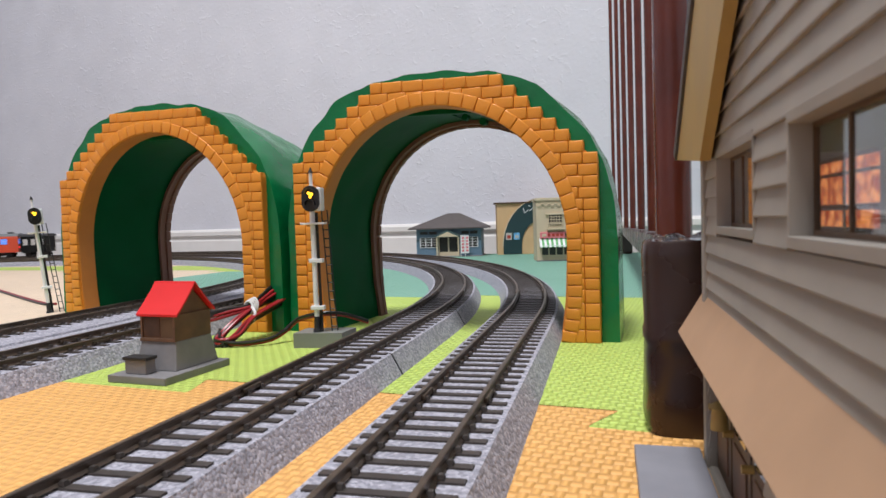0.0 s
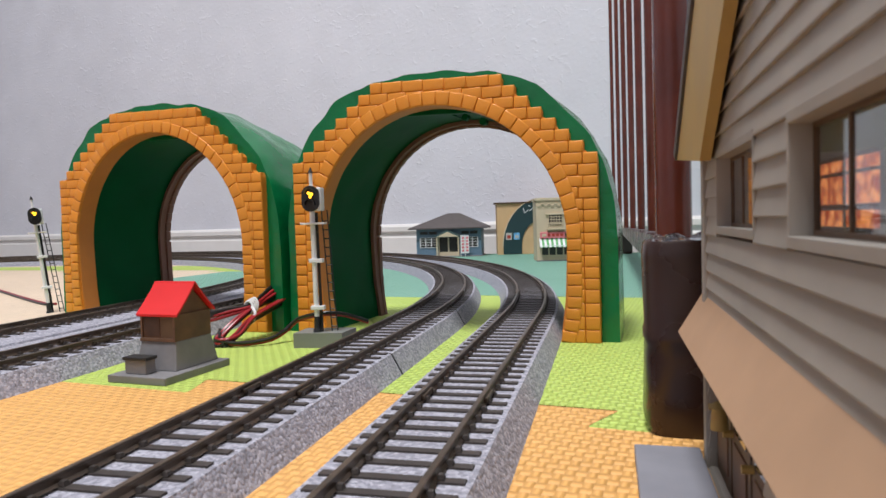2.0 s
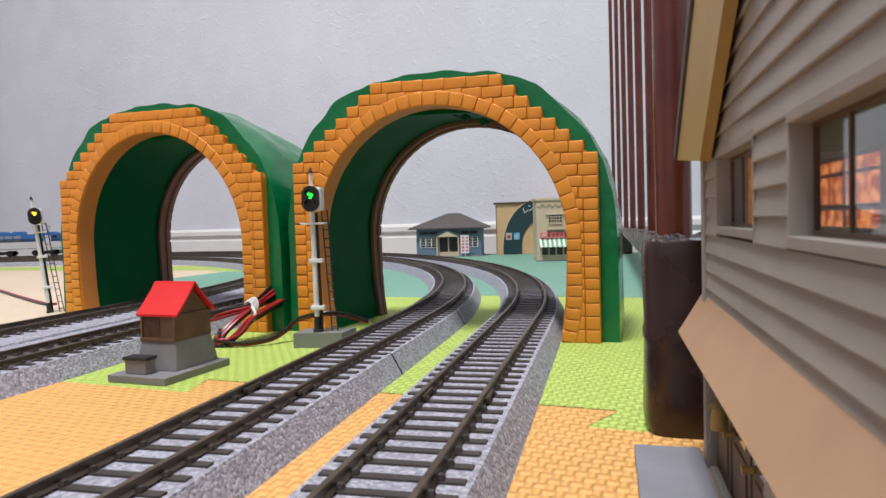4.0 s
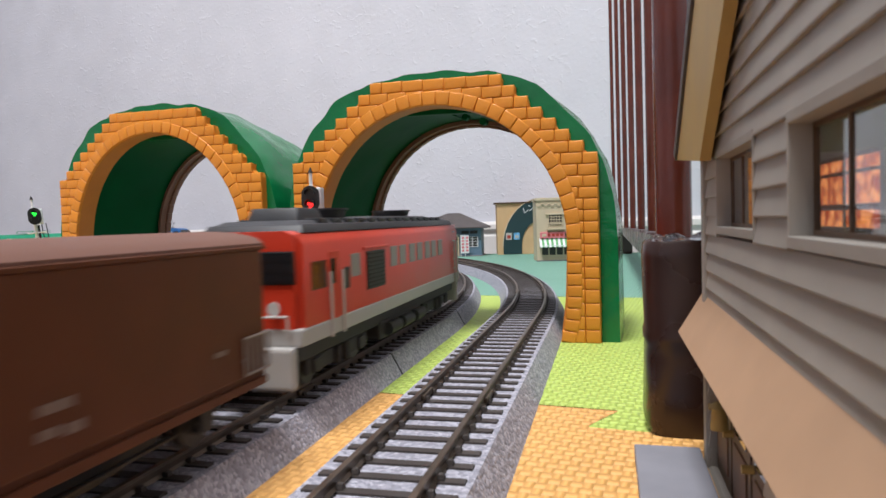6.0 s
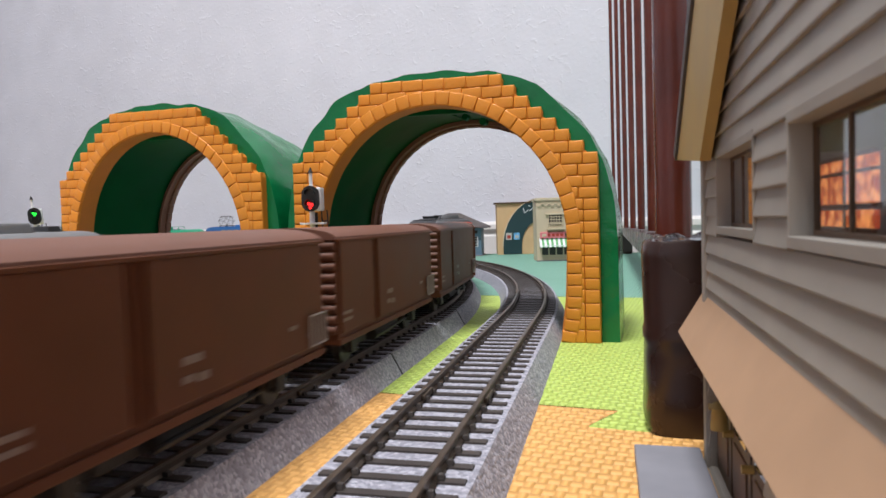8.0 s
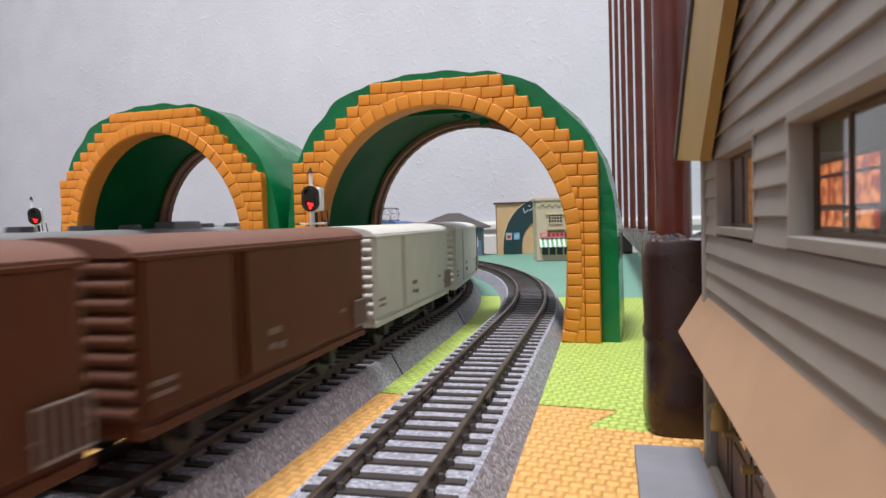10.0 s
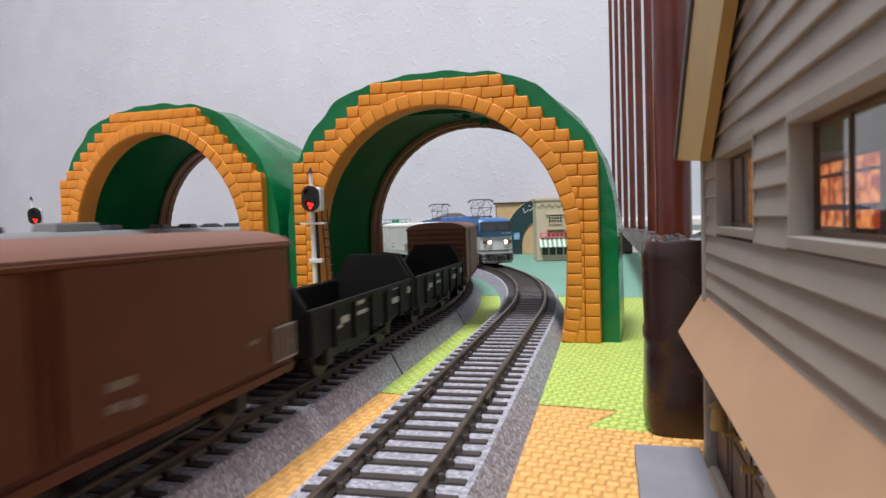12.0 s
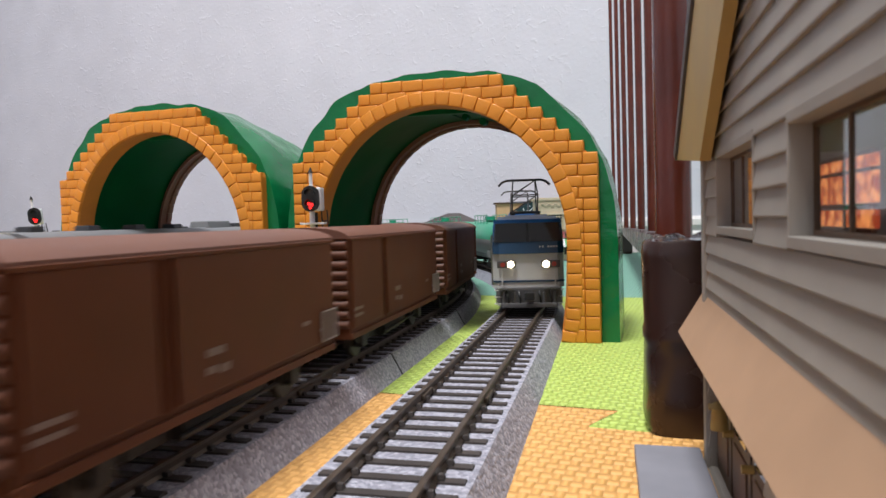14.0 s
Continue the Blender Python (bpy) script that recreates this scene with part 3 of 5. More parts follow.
def bogie(t, x, base=26, r=5.4, material=None):
    for d in (-base / 2, base / 2):
        wheelset(t, x + d, r)
    f = B()
    for y in (-11.5, 11.5):
        box(f, x - base / 2 - 6, x + base / 2 + 6, y - 1, y + 1, 3.5, 8.0, 0.6)
        for d in (-base / 2, base / 2):
            box(f, x + d - 2.5, x + d + 2.5, y - 1.8, y + 1.8, 3.5, 7.5, 0.5)
        rod(f, (x - 3, y * 1.12, 3), (x - 3, y * 1.12, 8), 1.3, 8)
        rod(f, (x + 3, y * 1.12, 3), (x + 3, y * 1.12, 8), 1.3, 8)
    box(f, x - 5, x + 5, -11, 11, 5, 9, 0.4)
    part("bogie_frame", f, material or UNDER, t)


def coupler(t, x):
    sgn = 1 if x > 0 else -1
    c = B()
    box(c, min(x, x + sgn * 6), max(x, x + sgn * 6), -1.2, 1.2, 7.0, 9.0, 0.3)
    box(c, min(x + sgn * 4, x + sgn * 6.5), max(x + sgn * 4, x + sgn * 6.5), -2.4, 2.4, 6.3, 9.8, 0.5)
    part("coupler", c, BLACK, t)


def van(white=False):
    paint, roofing = (BOX_WHITE, BOX_WHITE) if white else (BOX_BROWN, BOX_ROOF)
    t = thing("covered_van", "off-white model railway covered van" if white else "red-brown model railway covered van with sliding doors", "freight wagon", "freight train wagons")
    L, W = 51.5, 15.6
    part("body", box(B(), -L, L, -W, W, 10.0, 39.8, 0.5), paint, t)
    out = [(-W - 0.5, 39.5), (W + 0.5, 39.5), (W + 0.4, 40.3)] + [(W * math.cos(a) * 1.0, 40.3 + 2.9 * math.sin(a)) for a in [math.pi * i / 10 for i in range(1, 10)]] + [(-W - 0.4, 40.3)]
    part("roof", extrude(B(), out, -L - 0.8, L + 0.8, "x"), roofing, t, "arched roof with a lip", smooth=True)
    part("sill", box(B(), -L, L, -W - 0.6, W + 0.6, 8.9, 10.8, 0.3), paint, t)
    for side in (-1, 1):
        y, o = side * W, -side                      # the near side shows its post towards the tail
        for x0, x1 in ((-L + 1.2, -23.6), (-18.2, L - 1.2)):
            a, b = sorted((x0 * o, x1 * o))
            part("sliding_door", box(B(), a, b, min(y, y + side * 0.9), max(y, y + side * 0.9), 12.2, 39.0, 0.35), paint, t)
        post = part("door_post", box(B(), -20.9 * o - 1.3, -20.9 * o + 1.3, y - 0.4, y + 0.4, 12, 39.2, 0.2), paint, t, "recess between the doors")
        part("lock_bar", rod(B(), (-20.9 * o, y + side * 0.8, 11.5), (-20.9 * o, y + side * 0.8, 38.5), 0.35, 6), paint, post)
        part("door_rail", box(B(), -L, L, min(y, y + side * 1.3), max(y, y + side * 1.3), 38.9, 39.7, 0.15), paint, t)
        bars = B()
        for x, z, w, h in ((-7, 20.0, 6, 1.5), (-8.5, 16.6, 3.5, 1.4), (-4, 16.2, 3.5, 1.6), (-46.5, 18.0, 7, 0.9), (-46.5, 16.0, 7, 0.9), (33, 19.0, 4, 1.0)):
            box(bars, x * o - w / 2, x * o + w / 2, side * (W + 0.95) - 0.1, side * (W + 0.95) + 0.1, z - h / 2, z + h / 2)
        part("lettering", bars, LETTER_DIM, t, "faded lettering bars")["kind"] = "stuff"
        holder = B()
        x0, x1, yy = L - 10.5, L - 0.8, side * (W + 1.6)
        for z in (12.9, 20.6):
            rod(holder, (x0 * o, yy, z), (x1 * o, yy, z), 0.32, 6)
        for i in range(6):
            x = x0 + (x1 - x0) * i / 5
            rod(holder, (x * o, yy, 12.9), (x * o, yy, 20.6), 0.3, 6)
        for x in (x0, x1):
            rod(holder, (x * o, yy, 16), (x * o, side * W, 16), 0.3, 6)
        part("step_grating", holder, CARD_GREY, t, "pale wire step grating")
    for end in (-1, 1):
        ribs = B()
        for i in range(9):
            z = 13.4 + i * 3.05
            rod(ribs, (end * (L - 0.4), -W + 0.5, z), (end * (L - 0.4), W - 0.5, z), 1.35, 12)
        part("end_ribs", ribs, roofing, t, "pressed steel end ribs", smooth=True)
        coupler(t, end * (L - 1.5))
    under = B()
    box(under, -L + 2, L - 2, -6, 6, 7.5, 10.5)
    for side in (-1, 1):
        for x in (-33, 33):
            box(under, x - 9, x + 9, side * 11.5 - 0.6, side * 11.5 + 0.6, 7.0, 8.2, 0.3)
            box(under, x - 2.4, x + 2.4, side * 11.5 - 1.5, side * 11.5 + 1.5, 3.5, 8.5, 0.4)
            for d in (-7, 7):
                rod(under, (x + d, side * 11.5, 10), (x + d * 0.4, side * 11.5, 5), 0.5, 6)
        rod(under, (-14, side * 13, 5), (22, side * 13, 6), 0.5, 6)
        box(under, -4, 10, side * 10 - 2, side * 10 + 2, 4, 8, 0.5)
    part("underframe", under, UNDER, t)
    # Brake gear as a solid box, added to block light under the van.
    gear = box(B(), -24, 24, -9, 9, 3.4, 8.0, 0.6)
    rod(gear, (-12, -10.5, 5.4), (6, -10.5, 5.4), 2.2, 12)
    rod(gear, (-12, 10.5, 5.4), (6, 10.5, 5.4), 2.2, 12)
    part("brake_gear", gear, UNDER, t, "dark brake cylinder and rigging, boxed in to block light underneath")
    for x in (-33, 33):
        wheelset(t, x)
    return t


def gondola():
    t = thing("open_wagon", "matt black empty open wagon with tall end boards", "freight wagon", "freight train wagons")
    L, W = 46.2, 15.4
    part("floor", box(B(), -L, L, -W, W, 9.6, 12.5, 0.3), GONDOLA, t)
    for side in (-1, 1):
        y = side * W
        part("side_wall", box(B(), -L, L, y - 0.8, y + 0.8, 10, 21.6, 0.3), GONDOLA, t)
        for x in (-45, -30, -15, 0, 15, 30, 45):
            posts = B()
            box(posts, x - 1, x + 1, min(y, y + side * 1.7), max(y, y + side * 1.7), 9.5, 21.2, 0.25)
            part("side_post", posts, GONDOLA, t)
        posts = B()
        box(posts, -L, L, min(y, y + side * 1.3), max(y, y + side * 1.3), 20.2, 21.9, 0.25)
        part("top_rail", posts, GONDOLA, t)
        bars = B()
        for x, z, w, h in ((-9, 20.2, 6, 2.6), (-9, 16.4, 11, 1.1), (-22, 16.2, 6, 2.0), (-27, 14.6, 5, 0.9), (26, 20.4, 8, 1.2), (26, 15.9, 9, 2.0), (43, 17.8, 5, 2.4)):
            box(bars, -side * x - w / 2, -side * x + w / 2, side * (W + 0.9) - 0.1, side * (W + 0.9) + 0.1, z - h / 2, z + h / 2)
        part("lettering", bars, LETTER, t, "small white lettering bars")["kind"] = "stuff"
    for end in (-1, 1):
        x = end * L
        board = extrude(B(), [(-W, 10), (W, 10), (W, 22.5), (W - 5.5, 31.5), (-W + 5.5, 31.5), (-W, 22.5)], x - 0.8, x + 0.8, "x")
        wall = part("end_wall", board, GONDOLA, t, "tall black end board with cut corners")
        for y in (-7, 7):
            part("end_stake", box(B(), min(x, x + end * 1.8), max(x, x + end * 1.8), y - 0.9, y + 0.9, 10, 31, 0.25), GONDOLA, wall)
        coupler(t, end * (L - 1.5))
    under = B()
    box(under, -L + 2, L - 2, -6, 6, 7.0, 9.8)
    for side in (-1, 1):
        for x in (-26, 26):
            box(under, x - 9, x + 9, side * 11.5 - 0.6, side * 11.5 + 0.6, 7.0, 8.2, 0.3)
            box(under, x - 2.4, x + 2.4, side * 11.5 - 1.5, side * 11.5 + 1.5, 3.5, 8.5, 0.4)
        rod(under, (-14, side * 13, 5), (22, side * 13, 6), 0.5, 6)
    part("underframe", under, UNDER, t)
    # Box between the wheels, added to keep the ballast beneath in shade.
    part("brake_gear", box(B(), -17, 17, -9, 9, 3.4, 8.0, 0.6), UNDER, t, "dark brake cylinder and rigging, boxed in to block light underneath")
    for x in (-26, 26):
        wheelset(t, x)
    return t


def diesel():
    t = thing("diesel_locomotive", "vermilion diesel locomotive with a grey skirt and black roof", "locomotive", "locomotives")
    L, W = 90.5, 16.3
    sec = [(-W, 17.4), (W, 17.4), (W, 39), (W - 1.6, 41.6), (W - 4, 42.6), (-W + 4, 42.6), (-W + 1.6, 41.6), (-W, 39)]
    body = extrude(B(), sec, -L, L, "x")
    bmesh.ops.bevel(body, geom=[e for e in body.edges if abs(e.verts[0].co.x - e.verts[1].co.x) < 1e-6 and abs(e.verts[0].co.z - e.verts[1].co.z) > 3], offset=2.0, segments=3, affect="EDGES")
    part("body", body, LOCO_RED, t, smooth=True)
    part("skirt", box(B(), -L - 0.3, L + 0.3, -W - 0.3, W + 0.3, 13.2, 17.8, 0.6), LOCO_GREY, t, "light grey band round the body")
    roof = B()
    box(roof, -L + 5, L - 5, -W + 1.4, W - 1.4, 41.9, 44.4, 0.8, (2, 1))
    box(roof, -L + 7, L - 7, -13, 13, 44, 45.4, 0.5, (4, 2))
    box(roof, -18, 60, -9, 9, 45, 46.6, 0.5, (2, 1))
    for x in (-40, 32):
        rod(roof, (x, 0, 45), (x, 0, 48.6), 7, 20, 8)
        rod(roof, (x, 0, 48.6), (x, 0, 49.2), 8.6, 20)
    for i in range(14):
        box(roof, -70 + i * 10.2, -64 + i * 10.2, -12.8, 12.8, 44.4, 45.9, 0.3)
    box(roof, -74, -56, -8, 8, 45, 49.0, 0.6, (2, 1))
    part("roof_gear", roof, ROOF_BLACK, t, "black roof with vents and fan rings", smooth=True)
    for side in (-1, 1):
        y = side * W
        for x in (-15.3, -4.6, 8.0, 18.7, 30.8, 41.2, 52.8):
            part("window", box(B(), x - 3.9, x + 3.9, y - 0.2, y + 0.25, 28.3, 35.5, 0.15), GREY_PANE, t, "grey window")
        g = part("grille", box(B(), -43.2, -25.7, y - 0.3, y + 0.3, 22.6, 35, 0.2), BLACK, t, "large black radiator grille")
        for i in range(9):
            part("slat", box(B(), -42.6, -26.3, min(y, y + side * 0.55), max(y, y + side * 0.55), 23.4 + i * 1.3, 23.9 + i * 1.3), UNDER, g)
        part("grille_hood", box(B(), -46.4, -22, y - 0.5, y + 0.9, 35.6, 36.5, 0.3), LOCO_RED, t)
        part("cab_window", box(B(), -84, -74.3, y - 0.2, y + 0.3, 26.8, 34.4, 0.3), GLASS_DARK, t)
        part("window", box(B(), -56.7, -48.8, y - 0.2, y + 0.3, 27.9, 35, 0.3), GREY_PANE, t, "grey window")
        part("louvre", box(B(), -62.1, -57.8, y - 0.2, y + 0.3, 25, 31.4, 0.3), BLACK, t)
        door = part("cab_door", box(B(), -72.8, -65.5, y - 0.2, y + 0.2, 17.4, 36.5, 0.15), LOCO_RED, t)
        part("door_window", box(B(), -72, -68.6, y - 0.3, y + 0.35, 27.4, 34.5, 0.2), GLASS_DARK, door)
        for x in (-73.4, -64.8, 79, 84.5):
            part("handrail", rod(B(), (x, y + side * 0.9, 13), (x, y + side * 0.9, 31 if x < 0 else 34), 0.4, 6), LETTER, t, "pale handrail")
        for i in range(6):
            part("ladder_rung", rod(B(), (76, y + side * 0.9, 16 + 4.5 * i), (79, y + side * 0.9, 16 + 4.5 * i), 0.35, 6), LETTER, t, "pale ladder rung")
    for end in (-1, 1):
        x = end * L
        for y in (-9, 9):
            part("windscreen", box(B(), x - 0.4, x + 0.4, y - 6, y + 6, 29, 37.5, 0.3), GLASS_DARK, t, "dark windscreen")
            part("headlamp", rod(B(), (x - 0.5, y, 23), (x + end * 0.8, y, 23), 1.8, 14), SILVER, t)
            hr = B()
            rod(hr, (x + end * 1.2, y - 4, 16), (x + end * 1.2, y - 4, 21), 0.35, 6)
            rod(hr, (x + end * 1.2, y + 4, 16), (x + end * 1.2, y + 4, 21), 0.35, 6)
            rod(hr, (x + end * 1.2, y - 4, 21), (x + end * 1.2, y + 4, 21), 0.35, 6)
            part("handrail", hr, LETTER, t)
        part("apron", box(B(), min(x, x + end * 3), max(x, x + end * 3), -15, 15, 2.5, 13.4, 1.0), LOCO_GREY, t, "grey snow plough apron", )
        coupler(t, x + end * 1.0)
    for x in (-58, 58):
        bogie(t, x, 34)
    part("underframe", box(B(), -L + 3, L - 3, -13.5, 13.5, 8.5, 13.6, 0.4), UNDER, t)
    part("fuel_tank", box(B(), -26, 26, -14, 14, 3, 9.5, 1.0), UNDER, t)
    for side in (-1, 1):
        for x in (-20, -4, 13):
            part("air_reservoir", rod(B(), (x, side * 14.6, 6.2), (x + 12, side * 14.6, 6.2), 2.3, 14), UNDER, t, smooth=True)
    return t


def pantograph(t, x):
    p = B()
    box(p, x - 11, x + 11, -8, 8, 46.5, 47.8, 0.4)
    for sx in (-9, 9):
        for y in (-6.5, 6.5):
            rod(p, (x + sx, y, 45), (x + sx, y, 47), 1.2, 8)
            rod(p, (x + sx * 0.75, y, 47.8), (x + sx * 1.5, y, 56), 0.38, 6)
            rod(p, (x + sx * 1.5, y, 56), (x + sx * 0.25, y * 0.9, 64), 0.34, 6)
        rod(p, (x + sx * 1.5, -6.5, 56), (x + sx * 1.5, 6.5, 56), 0.34, 6)
        rod(p, (x + sx * 0.75, -6.5, 47.8), (x + sx * 1.5, 6.5, 56), 0.25, 6)
        rod(p, (x + sx * 1.5, -6.5, 56), (x + sx * 0.25, 5.8, 64), 0.25, 6)
    for d in (-2.2, 2.2):
        tube(p, [(x + d, -13.5, 61.5), (x + d, -11.5, 63.4), (x + d, -9, 64.3), (x + d, 9, 64.3), (x + d, 11.5, 63.4), (x + d, 13.5, 61.5)], 0.55, 6)
    part("pantograph", p, PANTO, t, "raised diamond pantograph")


def electric():
    t = thing("electric_locomotive", "blue and pale grey electric locomotive with two raised pantographs", "locomotive", "locomotives")
    L, W = 112.0, 16.7

    def shell(z0, z1, lean0, lean1, inset=0.0, cut=3.0):
        b = B()
        w = W - inset
        r0 = [(-L + lean0, -w + cut), (-L + lean0 + 2, -w), (L - lean0 - 2, -w), (L - lean0, -w + cut), (L - lean0, w - cut), (L - lean0 - 2, w), (-L + lean0 + 2, w), (-L + lean0, w - cut)]
        r1 = [(x - math.copysign(lean1 - lean0, x), y) for x, y in r0]
        v0 = [b.verts.new((x, y, z0)) for x, y in r0]
        v1 = [b.verts.new((x, y, z1)) for x, y in r1]
        for i in range(8):
            b.faces.new((v0[i], v0[(i + 1) % 8], v1[(i + 1) % 8], v1[i]))
        b.faces.new(v0[::-1])
        b.faces.new(v1)
        return b
    part("lower_body", shell(11.5, 27.5, 1.0, 0.0), SILVER, t, "pale grey lower body")
    part("stripe", shell(14.0, 14.9, 0.6, 0.6, -0.12), BLUE_DEEP, t, "thin dark blue stripe")
    part("upper_body", shell(27.5, 33.2, 0.0, 1.6), BLUE_DEEP, t, "deep blue band")
    part("cab_zone", shell(33.2, 41.2, 1.6, 4.4, 0.4), BLUE, t, "sky blue window band")
    roof = shell(41.2, 43.6, 4.4, 6.6, 0.6, 4.0)
    part("roof", roof, BLUE, t, "sky blue roof")
    part("roof_crown", shell(43.6, 45.0, 6.6, 12, 2.6, 6.0), BLUE, t)
    part("roof_walk", shell(45.0, 45.8, 12, 15, 6.5, 6.0), BLUE, t)
    for end in (-1, 1):
        x = end * L
        for y0, y1, nm in ((-16.2, 16.2, "windscreen_surround"), (-15.4, -0.5, "windscreen"), (0.5, 15.4, "windscreen")):
            w = B()
            proud = 0.35 if nm == "windscreen" else 0.15
            vs = []
            for off in (-0.6, proud):
                for (yy, z) in ((y0, 33.0), (y1, 33.0), (y1 * 0.94, 41.9), (y0 * 0.94, 41.9)):
                    lean = 1.6 + (z - 33.2) * 0.35
                    vs.append(w.verts.new((x - end * lean + end * off, yy, z)))
            for q in ((0, 1, 2, 3), (4, 5, 6, 7), (0, 1, 5, 4), (1, 2, 6, 5), (2, 3, 7, 6), (3, 0, 4, 7)):
                w.faces.new([vs[i] for i in q])
            part(nm, w, GLASS_DARK if nm == "windscreen" else UNDER, t, "dark raked windscreen" if nm == "windscreen" else "black windscreen surround")
        for y in (-10.3, 10.3):
            part("headlamp_bezel", box(B(), x - 0.6, x + 0.4, y - 4.4, y + 4.4, 20.9, 24.2, 0.4), PANTO, t)
            part("headlamp", rod(B(), (x - 0.5, y * 0.8, 22.5), (x + end * 0.75, y * 0.8, 22.5), 1.6, 16), LAMP_ON, t, "lit warm white headlamp")
            part("marker_lamp", rod(B(), (x - 0.5, y * 1.16, 22.5), (x + end * 0.65, y * 1.16, 22.5), 1.1, 12), KIHA_RED, t, "unlit red marker lamp")
            hr = B()
            rod(hr, (x + end * 0.9, y * 1.2, 12.5), (x + end * 0.9, y * 1.2, 19.5), 0.35, 6)
            part("handrail", hr, SILVER, t)
        plate = B()
        for i in range(7):
            if i != 2:
                box(plate, x - end * 1.0 - 0.25, x - end * 1.0 + 0.25, end * (5.2 + i * 1.3), end * (5.2 + i * 1.3) + 0.8, 29.4, 31.0)
        part("number_bars", plate, LETTER, t, "white characters shown as bars")
        pilot = B()
        box(pilot, min(x - end * 5, x + end * 1.5), max(x - end * 5, x + end * 1.5), -15.5, 15.5, 3.6, 11.6, 0.8)
        box(pilot, min(x, x + end * 3.6), max(x, x + end * 3.6), -13, 13, 2.4, 4.6, 0.5)
        for y in (-12, -7, 7, 12):
            rod(pilot, (x + end * 2, y, 4), (x + end * 2, y, 9.5), 0.8, 8)
        part("pilot", pilot, PILOT_GREY, t, "grimy grey buffer beam with hoses")
        hoses = B()
        for y in (-10.5, -5.0, 4.4, 9.4):
            tube(hoses, curve_pts([(x + end * 1.8, y, 10), (x + end * 3.4, y + 0.5, 8), (x + end * 3.0, y + 1.0, 5.6), (x + end * 2.2, y + 0.6, 3.4)], 5), 0.5, 6)
        part("brake_hose", hoses, BLACK, t, "black brake hoses")
        for y in (-14.2, 14.2):
            st = B()
            rod(st, (x + end * 1.0, y, 3.0), (x + end * 1.0, y, 13.5), 0.4, 6)
            for z in (4.2, 7.4, 10.6):
                box(st, x + end * 1.0 - 0.5, x + end * 1.0 + 0.5, y - 2.0, y + 2.0, z - 0.25, z + 0.25)
            part("corner_steps", st, SILVER, t, "pale corner steps")
        br = B()
        box(br, min(x, x + end * 4), max(x, x + end * 4), -14, -7, 10.8, 11.6, 0.2)
        box(br, min(x, x + end * 4), max(x, x + end * 4), 7, 14, 10.8, 11.6, 0.2)
        part("step_board", br, PANTO, t)
        coupler(t, x + end * 0.5)
    for side in (-1, 1):
        y = side * W
        for i in range(7):
            xx = -66 + i * 15.5
            part("side_window", box(B(), xx, xx + 12.5, y - side * 0.6 - 0.3, y - side * 0.6 + 0.5, 34.5, 39.5, 0.3), GREY_PANE, t, "louvred side window")
            part("louvre", box(B(), xx, xx + 12.5, y - 0.3, y + 0.3, 28.4, 32.4, 0.3), PANTO, t)
        part("cab_side_window", box(B(), 94, 104, y - side * 0.6 - 0.3, y - side * 0.6 + 0.5, 33.8, 39.5, 0.3), GLASS_DARK, t)
        part("cab_door", box(B(), 82, 91, y - 0.2, y + 0.25, 13, 39, 0.2), SILVER, t, "pale grey cab door")
        for xx in (81, 92):
            part("handrail", rod(B(), (xx, y + side * 0.8, 11), (xx, y + side * 0.8, 36), 0.4, 6), SILVER, t)
    gear = B()
    for xx in (-30, 0, 30):
        box(gear, xx - 9, xx + 9, -9, 9, 45, 48, 0.6, (1, 1))
    part("roof_boxes", gear, BLUE, t, "sky blue roof boxes")
    pantograph(t, 70)
    pantograph(t, -70)
    for xx in (-76, 0, 76):
        bogie(t, xx, 30, 6.2, UNDER)
    return t


